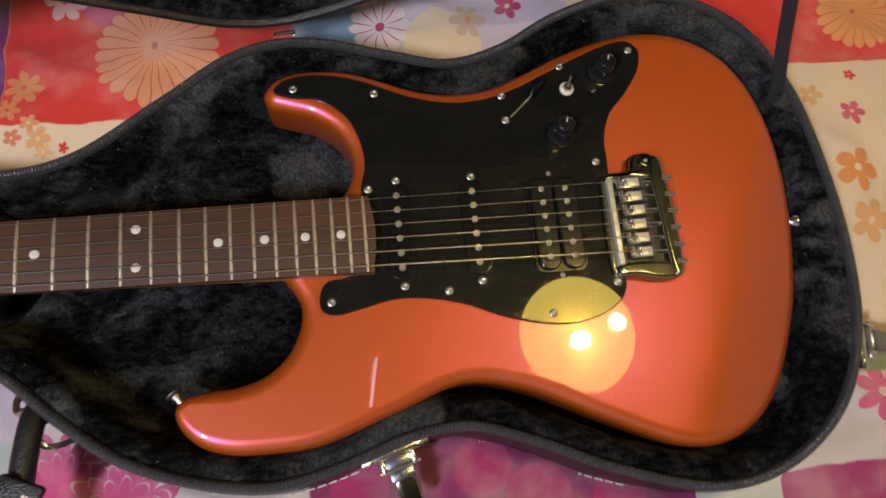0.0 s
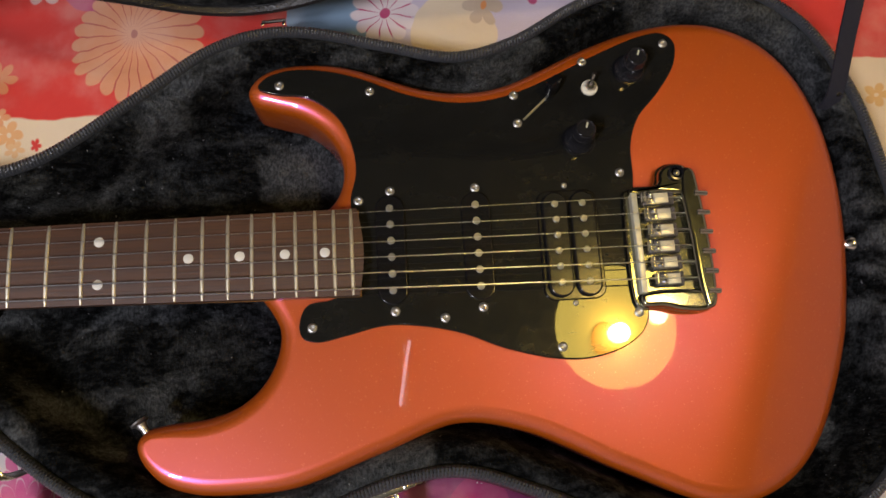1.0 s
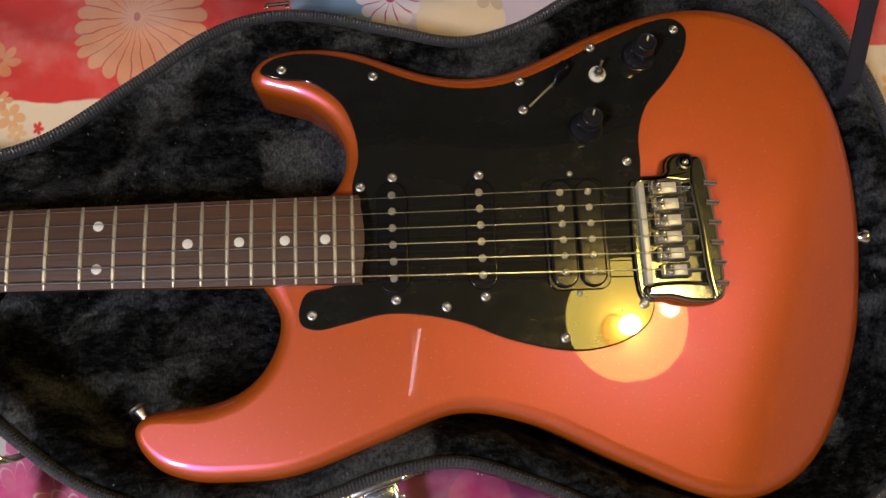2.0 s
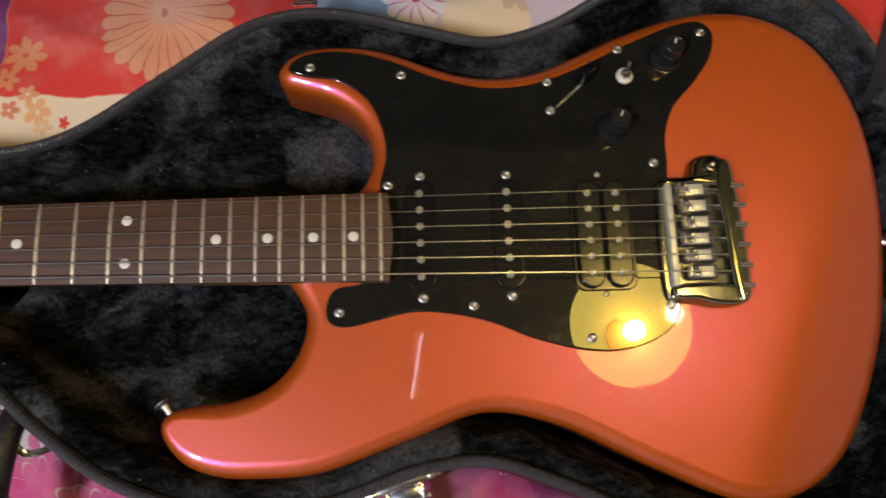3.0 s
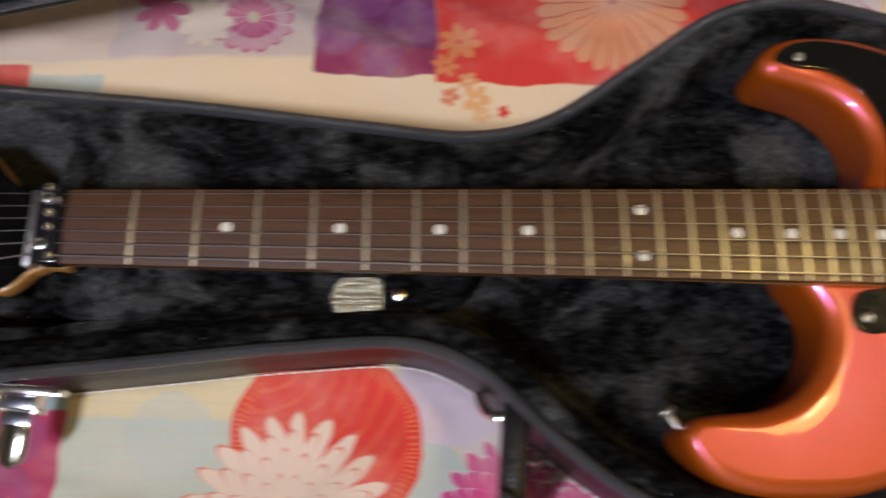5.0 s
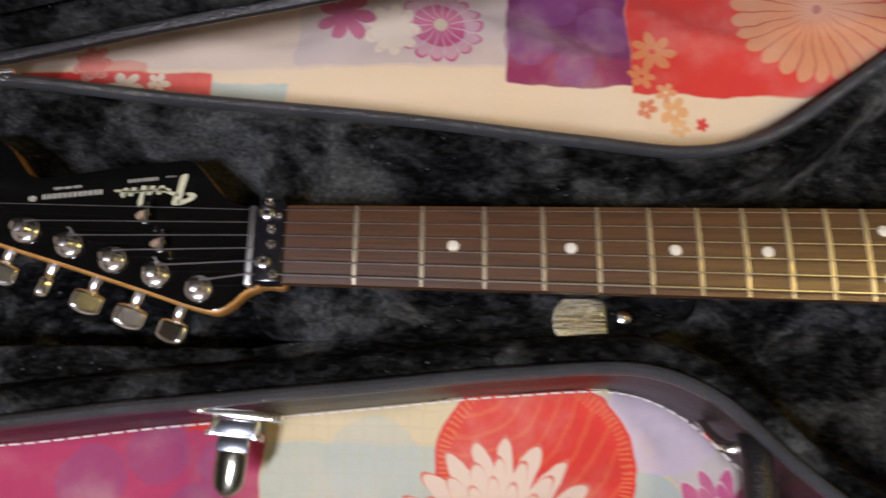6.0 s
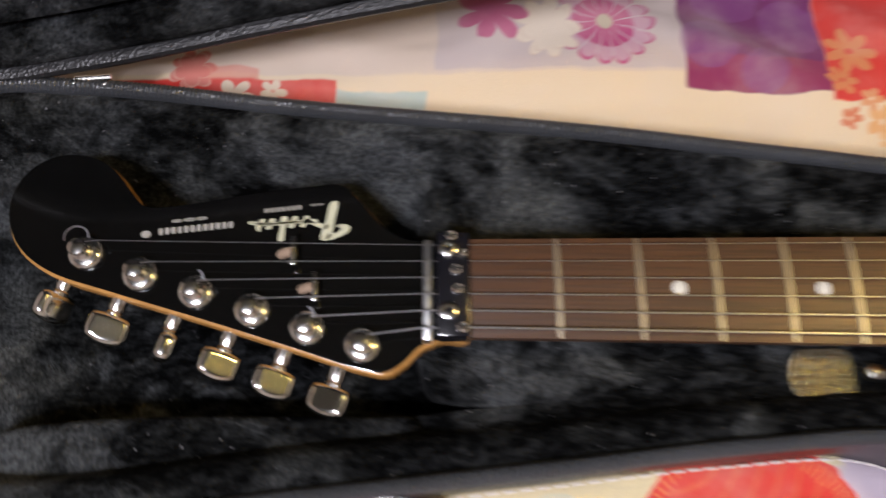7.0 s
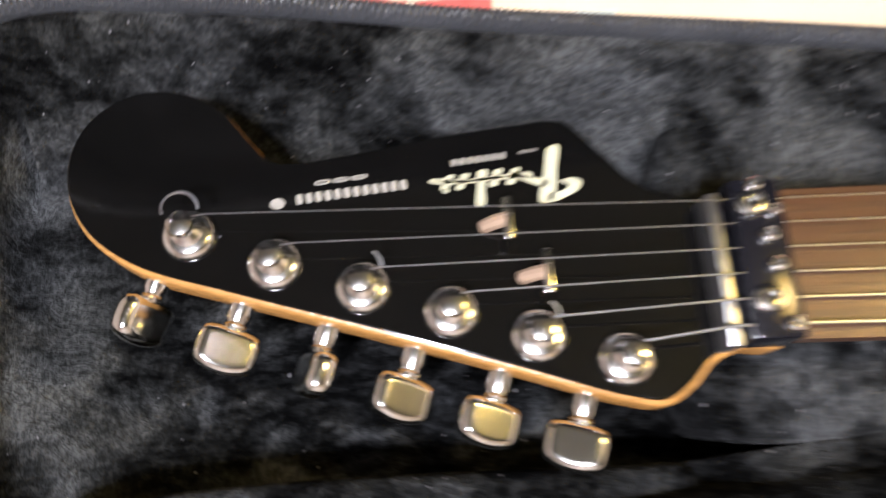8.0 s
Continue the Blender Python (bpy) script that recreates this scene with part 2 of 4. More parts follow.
def box(x0, x1, y0, y1, z0, z1, bevel=0.0, m=None, seg=2):
    bm = bmesh.new()
    bmesh.ops.create_cube(bm, size=1, matrix=Matrix.Translation(((x0 + x1) / 2, (y0 + y1) / 2, (z0 + z1) / 2)) @ Matrix.Diagonal((x1 - x0, y1 - y0, z1 - z0, 1)))
    if bevel:
        bmesh.ops.bevel(bm, geom=bm.edges[:], offset=bevel, segments=seg, profile=0.5, affect="EDGES")
    if m:
        bm.transform(m)
    return bm


def lathe(profile, segs=24, m=None, squash=1.0):
    """A turned solid from (radius, height) pairs round z."""
    bm = bmesh.new()
    rings = []
    for r, z in profile:
        rings.append([bm.verts.new((r * math.cos(2 * math.pi * k / segs), squash * r * math.sin(2 * math.pi * k / segs), z)) for k in range(segs)])
    for a, b in zip(rings, rings[1:]):
        bridge_rings(bm, a, b)
    bm.faces.new(rings[0][::-1])
    bm.faces.new(rings[-1])
    if m:
        bm.transform(m)
    return bm


def tube(path, radius, segs=10, radii=None, flat=1.0):
    """A round rod along a path of points."""
    pts = [Vector(p) for p in path]
    bm = bmesh.new()
    rings = []
    for i, p in enumerate(pts):
        t = (pts[min(i + 1, len(pts) - 1)] - pts[max(i - 1, 0)]).normalized()
        up = Vector((0, 0, 1)) if abs(t.z) < 0.95 else Vector((1, 0, 0))
        s = t.cross(up).normalized()
        u = s.cross(t)
        r = radii[i] if radii else radius
        rings.append([bm.verts.new(p + r * (math.cos(2 * math.pi * k / segs) * s + flat * math.sin(2 * math.pi * k / segs) * u)) for k in range(segs)])
    for a, b in zip(rings, rings[1:]):
        bridge_rings(bm, a, b)
    bm.faces.new(rings[0][::-1])
    bm.faces.new(rings[-1])
    return bm


def join(*parts):
    out = bmesh.new()
    for b in parts:
        me = bpy.data.meshes.new("joining")
        b.to_mesh(me)
        b.free()
        out.from_mesh(me)
        bpy.data.meshes.remove(me)
    return out


def move(bm, x=0, y=0, z=0, rx=0, ry=0, rz=0):
    bm.transform(pose(x, y, z, rx, ry, rz))
    return bm

# ---------------------------------------------------------------- plan of the case and the guitar
CASE_RIM = spline([
    (-0.262, 0.030), (-0.255, 0.075), (-0.225, 0.099), (-0.172, 0.101), (-0.074, 0.092), (0.058, 0.082), (0.160, 0.071), (0.225, 0.066),
    (0.266, 0.076), (0.326, 0.116), (0.375, 0.150), (0.409, 0.161), (0.442, 0.161), (0.495, 0.149), (0.540, 0.140), (0.580, 0.150),
    (0.631, 0.178), (0.690, 0.196), (0.745, 0.190), (0.792, 0.160), (0.820, 0.108), (0.834, 0.040), (0.838, -0.035), (0.829, -0.100),
    (0.802, -0.151), (0.755, -0.185), (0.701, -0.196), (0.627, -0.177), (0.570, -0.152), (0.526, -0.138), (0.485, -0.142),
    (0.437, -0.157), (0.394, -0.164), (0.345, -0.156), (0.300, -0.138), (0.258, -0.1065), (0.225, -0.0768), (0.190, -0.0628),
    (0.120, -0.0650), (0.043, -0.0730), (-0.070, -0.0845), (-0.190, -0.096), (-0.238, -0.083), (-0.258, -0.040)])
RIM_Z = 0.081
RIB = 0.0022                              # pitch of the ribs in the edge binding
HINGE_A, HINGE_B = Vector((-0.172, 0.103)), Vector((0.404, 0.166))


def mirrored(loop):
    """The outline of the lid, folded over the hinge line."""
    u = np.array((HINGE_B - HINGE_A).normalized())
    n = np.array((-u[1], u[0]))
    d = (loop - np.array(HINGE_A)) @ n
    return loop - 2 * d[:, None] * n[None, :]


def lid_turn(degrees):
    """Swings what lies folded flat behind the hinge up about the hinge line."""
    u = (HINGE_B - HINGE_A).normalized()
    o = Matrix.Translation((HINGE_A.x, HINGE_A.y, RIM_Z))
    return o @ Matrix.Rotation(radians(degrees), 4, Vector((u.x, u.y, 0))) @ o.inverted()


LID_SWING = lid_turn(90)


def inside_distance(px, py, loop):
    """Signed distance to the outline: positive inside."""
    best = np.full(px.shape, 9.0)
    inside = np.zeros(px.shape, bool)
    pts = loop[::3]
    for (ax, ay), (bx, by) in zip(pts, np.roll(pts, -1, 0)):
        dx, dy = bx - ax, by - ay
        t = np.clip(((px - ax) * dx + (py - ay) * dy) / (dx * dx + dy * dy + 1e-12), 0, 1)
        best = np.minimum(best, np.hypot(px - ax - t * dx, py - ay - t * dy))
        if abs(dy) > 1e-12:
            inside ^= ((ay > py) != (by > py)) & (px < ax + (py - ay) * dx / dy)
    return np.where(inside, best, -best)


# ---------------------------------------------------------------- the room
def build_room():
    x0, x1, y0, y1, w = -1.9, 2.4, -1.7, 2.0, 0.12
    for name, b in (("wall_north", (x0 - w, x1 + w, y1, y1 + w)), ("wall_south", (x0 - w, x1 + w, y0 - w, y0)),
                    ("wall_west", (x0 - w, x0, y0, y1)), ("wall_east", (x1, x1 + w, y0, y1))):
        solo(name, box(*b, FLOOR_Z, CEIL_Z), WALL, "plain cream painted bedroom wall", "wall", kind="structure")
    solo("floor", box(x0, x1, y0, y1, FLOOR_Z - 0.1, FLOOR_Z), FLOORING, "brown bedroom floor", "floor", kind="structure")
    solo("ceiling", box(x0, x1, y0, y1, CEIL_Z, CEIL_Z + 0.1), CEILING, "dim painted bedroom ceiling", "ceiling", kind="structure")


build_room()

# round pendant lamp: a glowing dish, open above, with two warm bulbs under it
pendant = thing("pendant_lamp", "round warm pendant lamp with a yellow dish and two bulbs", "lamp", at=tuple(LAMP))
SHADE_GLOW = glow("lit_shade", (1.0, 0.72, 0.13), 11.0)
BULB_GLOW = glow("lit_bulb", (1.0, 0.88, 0.62), 42.0)
part("shade", lathe([(0.02, 0.004), (0.07, 0.004), (0.120, 0.010), (0.140, 0.022), (0.150, 0.034), (0.155, 0.034), (0.149, 0.016), (0.126, 0.004), (0.07, -0.002), (0.02, -0.002)], 48,
     Matrix.Translation(LAMP)), SHADE_GLOW, pendant, "yellow glowing dish")
for bx, by, br in ((-0.015, -0.021, 0.023), (0.098, 0.020, 0.024)):
    part("bulb", lathe([(0.2 * br, -0.016), (0.66 * br, -0.0145), (0.95 * br, -0.010), (br, -0.005), (0.8 * br, 0.0), (0.5 * br, 0.005), (0.15 * br, 0.008)], 24,
         Matrix.Translation(LAMP + Vector((bx, by, 0.0)))), BULB_GLOW, pendant, "lit warm bulb")
# glowing disc added to give the dish its dimmer orange spot beside the bulb
part("orange_spot", lathe([(0.008, -0.006), (0.022, -0.0065), (0.033, -0.006), (0.035, -0.004), (0.033, -0.002), (0.008, -0.0025)], 32,
     Matrix.Translation(LAMP + Vector((-0.044, -0.034, 0.0))), 1.25), glow("lit_orange_spot", (1.0, 0.50, 0.06), 7.0), pendant, "added orange disc for the dimmer spot beside the bulb")
for turn, near_r, far_r, w in ((-29, 0.150, 0.250, 0.016), (-88, 0.150, 0.245, 0.012), (18, 0.150, 0.215, 0.012)):
    arm = spline([(near_r, -w), (far_r - 0.02, -0.7 * w), (far_r, 0.0), (far_r - 0.02, 0.7 * w), (near_r, w)], 0.006)
    part("arm", move(slab(arm, 0.004, 0.012, 0.002, 2), LAMP.x, LAMP.y, LAMP.z, 0, 0, turn), IVORY, pendant, "pale flat lamp arm")
part("cord", tube([LAMP + Vector((0, 0, 0.0)), LAMP + Vector((0, 0, 0.3)), (LAMP.x, LAMP.y, CEIL_Z)], 0.004, 8), BLACK, pendant)
lamp("pendant_light", "POINT", Matrix.Translation(LAMP + Vector((-0.015, -0.021, -0.040))), 6.5, (1.0, 0.70, 0.36), 0.022)
# added fill: an unseen point lamp over the dish, bounced off the ceiling
lamp("ceiling_bounce_fill", "POINT", Matrix.Translation(LAMP + Vector((0, 0, 0.14))), 6, (1.0, 0.72, 0.40), 0.04)

# small cool tube on the ceiling
tube_lamp = thing("tube_lamp", "short cool white tube lamp on the ceiling", "lamp", at=tuple(TUBE))
part("tube", tube([TUBE + Vector((-0.02, -0.10, -0.03)), TUBE + Vector((0.02, 0.10, -0.03))], 0.0042, 12), glow("lit_tube", (0.82, 0.78, 1.0), 9.0), tube_lamp)
part("holder", box(-0.012, 0.012, -0.12, 0.12, -0.02, 0.04, 0.004, Matrix.Translation(TUBE)), IVORY, tube_lamp)

# cool fill lamp added past the head end; its form and place are assumed
cool_fill = thing("cool_fill_lamp", "added cool white fill lamp past the head end", "lamp", at=tuple(COOL_FILL))
part("diffuser", box(-0.03, 0.03, -0.20, 0.20, -0.03, 0.03, 0.01, Matrix.Translation(COOL_FILL)), glow("lit_cool_fill", (0.84, 0.82, 1.0), 14.0), cool_fill)
part("rod", box(-0.012, 0.012, -0.012, 0.012, 0.03, CEIL_Z - COOL_FILL.z, 0.002, Matrix.Translation(COOL_FILL)), IVORY, cool_fill, "pale hanging rod")
lamp("cool_fill_light", "AREA", look(COOL_FILL + Vector((0.04, 0.02, -0.05)), (0.1, 0.0, 0.05)), 29, (0.89, 0.87, 0.97), (0.08, 0.4))

# ---------------------------------------------------------------- the bed
def make_sheet():
    """Printed cotton: patches and flowers in the sheet's own plane."""
    g = Graph("printed_cotton")
    p = g.coords()
    warp = g.node("ShaderNodeTexNoise")
    g.put(warp.inputs["Vector"], p)
    warp.inputs["Scale"].default_value = 35
    sep = g.node("ShaderNodeSeparateXYZ")
    g.put(sep.inputs[0], p)
    wob = g.node("ShaderNodeSeparateColor")
    g.put(wob.inputs[0], warp.outputs["Color"])
    x = g.math("MULTIPLY_ADD", g.math("SUBTRACT", wob.outputs[0], 0.5), 0.009, sep.outputs[0])
    y = g.math("MULTIPLY_ADD", g.math("SUBTRACT", wob.outputs[1], 0.5), 0.009, sep.outputs[1])
    cream, grey, lilac = (0.72, 0.58, 0.40), (0.55, 0.50, 0.48), (0.56, 0.48, 0.56)
    red, purple, magenta = (0.62, 0.045, 0.035), (0.22, 0.030, 0.11), (0.46, 0.035, 0.14)
    orange, teal, blush = (0.70, 0.28, 0.09), (0.42, 0.50, 0.46), (0.66, 0.44, 0.42)

    def band(v, lo, hi, soft=0.0010):
        return g.math("MULTIPLY", g.ramp(v, lo - soft, lo + soft), g.math("SUBTRACT", 1.0, g.ramp(v, hi - soft, hi + soft)))

    def rect(x0, x1, y0, y1):
        return g.math("MULTIPLY", band(x, x0, x1), band(y, y0, y1))

    def polar(cx, cy):
        dx, dy = g.math("SUBTRACT", x, cx), g.math("SUBTRACT", y, cy)
        r = g.math("SQRT", g.math("ADD", g.math("MULTIPLY", dx, dx), g.math("MULTIPLY", dy, dy)))
        return r, g.math("ARCTAN2", dy, dx)

    def petals(pol, size, count, inner=0.55, turn=0.0, power=0.5):
        wave = g.math("ABSOLUTE", g.math("COSINE", g.math("MULTIPLY_ADD", pol[1], count / 2, turn)))
        edge = g.math("MULTIPLY_ADD", g.math("POWER", wave, power), size * (1 - inner), size * inner)
        return g.ramp(g.math("SUBTRACT", edge, pol[0]), -0.0009, 0.0009), wave

    def disc(pol, size):
        return g.ramp(g.math("SUBTRACT", size, pol[0]), -0.0005, 0.0005)

    col = cream

    def lay(mask, color, strength=1.0):
        nonlocal col
        if strength < 1:
            mask = g.math("MULTIPLY", mask, strength)
        col = g.mix(mask, col, color)

    def daisy(cx, cy, size, count, fill, line, heart, inner=0.72, turn=0.0, eye=0.16):
        pol = polar(cx, cy)
        m, wave = petals(pol, size, count, inner, turn)
        lay(m, fill)
        gap = g.math("MULTIPLY", m, g.math("MULTIPLY", g.math("SUBTRACT", 1.0, g.ramp(wave, 0.14, 0.24)), g.ramp(pol[0], size * eye, size * (eye + 0.06))))
        lay(gap, line)
        lay(disc(pol, size * eye), heart)

    def mum(cx, cy, size, color, line, layers=3, count=15):
        pol = polar(cx, cy)
        for k in range(layers):
            s = size * (1 - 0.20 * k)
            m, wave = petals(pol, s, count - 2 * k, 0.58, 0.7 * k, 0.9)
            lay(m, line)
            m, wave = petals(pol, s * 0.96, count - 2 * k, 0.58, 0.7 * k, 0.75)
            lay(m, color)

    def clover(cx, cy, size, color, heart=(0.75, 0.66, 0.5), count=5, turn=0.3):
        pol = polar(cx, cy)
        m, wave = petals(pol, size, count, 0.35, turn, 0.6)
        lay(m, color)
        lay(disc(pol, size * 0.16), heart)

    # far side, beyond the hinge
    lay(rect(-0.4, 0.122, 0.130, 0.9), (0.64, 0.52, 0.42))
    lay(rect(-0.012, 0.122, 0.132, 0.9), (0.54, 0.45, 0.42))
    lay(rect(-0.185, -0.066, 0.05, 0.127), red)
    mum(-0.140, 0.133, 0.013, (0.62, 0.20, 0.16), (0.70, 0.54, 0.42), 2, 7)
    clover(-0.119, 0.114, 0.012, (0.70, 0.58, 0.44), (0.66, 0.30, 0.22), 6)
    clover(-0.097, 0.120, 0.008, (0.70, 0.58, 0.44), (0.66, 0.30, 0.22), 5)
    clover(-0.162, 0.112, 0.007, (0.70, 0.52, 0.40), (0.66, 0.30, 0.22), 5)
    lay(rect(-0.132, -0.106, 0.126, 0.134), (0.62, 0.20, 0.15), 0.7)
    lay(rect(-0.066, -0.017, 0.05, 0.122), teal)
    lay(rect(0.122, 0.202, 0.122, 0.9), (0.17, 0.030, 0.12))
    lay(rect(0.122, 0.202, 0.122, 0.142), (0.26, 0.035, 0.10))
    for cx, cy, s in ((0.135, 0.15, 0.016), (0.165, 0.135, 0.013), (0.185, 0.165, 0.018), (0.15, 0.185, 0.02)):
        lay(disc(polar(cx, cy), s), (0.22, 0.06, 0.20), 0.6)
    lay(rect(0.202, 0.43, 0.117, 0.9), red)
    lay(disc(polar(0.30, 0.25), 0.055), magenta)
    daisy(0.079, 0.161, 0.028, 15, (0.46, 0.07, 0.19), (0.56, 0.46, 0.46), (0.5, 0.42, 0.3))
    lay(g.math("MULTIPLY", petals(polar(0.079, 0.161), 0.026, 15, 0.72)[0], g.math("SUBTRACT", 1.0, disc(polar(0.079, 0.161), 0.016))), (0.56, 0.40, 0.44), 0.75)
    mum(0.048, 0.158, 0.020, (0.70, 0.60, 0.48), (0.60, 0.46, 0.36), 2, 9)
    clover(0.018, 0.168, 0.020, (0.48, 0.12, 0.22), (0.46, 0.12, 0.22), 7)
    daisy(0.318, 0.172, 0.049, 24, (0.62, 0.27, 0.14), (0.45, 0.10, 0.07), (0.36, 0.07, 0.05), 0.82, 0.0, 0.05)
    clover(0.217, 0.150, 0.015, (0.62, 0.22, 0.09), red, 7)
    clover(0.208, 0.130, 0.009, (0.62, 0.22, 0.09), red, 6)
    clover(0.228, 0.106, 0.009, (0.70, 0.38, 0.17), cream, 5)
    clover(0.245, 0.099, 0.004, red, red, 5)
    clover(0.212, 0.108, 0.006, (0.62, 0.20, 0.10), cream, 5)
    clover(0.232, 0.096, 0.006, (0.72, 0.44, 0.22), cream, 5)
    clover(0.222, 0.118, 0.007, (0.66, 0.30, 0.14), cream, 5)
    clover(0.245, 0.225, 0.015, blush, red, 6)
    lay(rect(0.43, 0.66, 0.150, 0.9), lilac)
    lay(disc(polar(0.452, 0.195), 0.030), (0.22, 0.33, 0.45))
    daisy(0.494, 0.198, 0.026, 12, (0.72, 0.62, 0.62), magenta, magenta)
    lay(disc(polar(0.545, 0.178), 0.032), cream)
    clover(0.568, 0.200, 0.016, (0.55, 0.42, 0.30), orange, 6)
    clover(0.605, 0.212, 0.013, magenta, cream, 5)
    # the foot end, past the body
    lay(rect(0.70, 0.98, 0.150, 0.9), red)
    daisy(0.935, 0.202, 0.040, 22, (0.66, 0.30, 0.11), (0.60, 0.12, 0.05), (0.50, 0.10, 0.05), 0.82, 0.0, 0.06)
    clover(0.890, 0.044, 0.020, orange, cream, 5)
    clover(0.896, 0.000, 0.020, (0.70, 0.38, 0.16), cream, 5)
    clover(0.902, 0.098, 0.012, (0.60, 0.10, 0.14), cream, 5)
    clover(0.868, 0.118, 0.010, (0.66, 0.40, 0.16), cream, 5)
    clover(0.850, 0.112, 0.005, red, cream, 5)
    clover(0.910, 0.135, 0.006, red, cream, 5)
    lay(rect(0.76, 1.3, -0.9, -0.125), grey)
    clover(0.868, -0.142, 0.024, (0.60, 0.10, 0.20), blush, 7)
    lay(rect(0.835, 0.90, -0.125, -0.110), (0.20, 0.22, 0.08))
    # near side, in front of the case
    lay(rect(-0.9, -0.017, -0.9, -0.05), (0.40, 0.045, 0.12))
    for cx, cy, s in ((-0.04, -0.11, 0.013), (-0.075, -0.105, 0.017), (-0.11, -0.12, 0.02), (-0.05, -0.14, 0.02)):
        lay(disc(polar(cx, cy), s), (0.30, 0.06, 0.16), 0.8)
    lay(rect(-0.06, -0.030, -0.094, -0.05), red)
    lay(rect(-0.030, -0.008, -0.094, -0.05), (0.30, 0.42, 0.46))
    lay(rect(-0.017, 0.240, -0.9, -0.05), (0.62, 0.54, 0.34))
    lay(rect(-0.017, 0.085, -0.9, -0.098), teal, 0.8)
    lay(disc(polar(0.045, -0.108), 0.026), (0.40, 0.50, 0.50), 0.45)
    lines = g.math("MAXIMUM", g.ramp(g.math("SINE", g.math("MULTIPLY", x, 700)), 0.80, 0.95), g.ramp(g.math("SINE", g.math("MULTIPLY", y, 700)), 0.80, 0.95))
    lay(g.math("MULTIPLY", lines, rect(-0.017, 0.10, -0.9, -0.05)), (0.46, 0.42, 0.30), 0.22)
    lay(rect(0.17, 0.42, -0.9, -0.07), grey)
    lay(disc(polar(0.200, -0.132), 0.022), (0.66, 0.56, 0.32))
    lay(disc(polar(0.215, -0.080), 0.034), lilac)
    lay(disc(polar(0.195, -0.140), 0.03), (0.35, 0.47, 0.52), 0.7)
    lay(disc(polar(0.137, -0.112), 0.058), red)
    pol = polar(0.137, -0.112)
    comb = g.math("MULTIPLY", g.ramp(g.math("SINE", g.math("MULTIPLY", pol[1], 110)), 0.0, 0.5), g.math("MULTIPLY", disc(pol, 0.056), g.math("SUBTRACT", 1.0, disc(pol, 0.049))))
    lay(comb, orange, 0.45)
    arcs = g.math("MULTIPLY", g.ramp(g.math("SINE", g.math("MULTIPLY", polar(0.10, -0.06)[0], 620)), 0.6, 0.9), disc(pol, 0.05))
    lay(arcs, orange, 0.2)
    mum(0.117, -0.154, 0.062, (0.70, 0.56, 0.46), (0.60, 0.14, 0.10), 5, 21)
    mum(0.245, -0.150, 0.042, (0.52, 0.06, 0.22), (0.66, 0.52, 0.54), 3, 17)
    mum(0.288, -0.172, 0.045, (0.48, 0.07, 0.20), (0.60, 0.50, 0.48), 3, 15)
    lay(rect(0.415, 0.70, -0.9, -0.10), purple)
    for cx, cy, s in ((0.45, -0.17, 0.02), (0.54, -0.165, 0.022), (0.58, -0.19, 0.025), (0.64, -0.2, 0.02)):
        lay(disc(polar(cx, cy), s), magenta, 0.5)
    lay(rect(0.70, 0.765, -0.9, -0.15), (0.50, 0.52, 0.44))
    lay(rect(0.765, 1.3, -0.9, -0.192), (0.34, 0.04, 0.14))

    weave = g.noise(p, 1400, 1)
    fade = g.noise(p, 22, 4)
    col = g.mix(g.math("MULTIPLY", g.ramp(fade, 0.40, 0.75), 0.24), col, (0.70, 0.60, 0.50))
    g.set(Base_Color=col, Roughness=0.85, Sheen_Weight=0.15, Specular_IOR_Level=0.25)
    g.bump(g.math("ADD", g.math("MULTIPLY", weave, 0.25), g.noise(p, 60, 4)), 0.35, 0.002)
    return g.mat


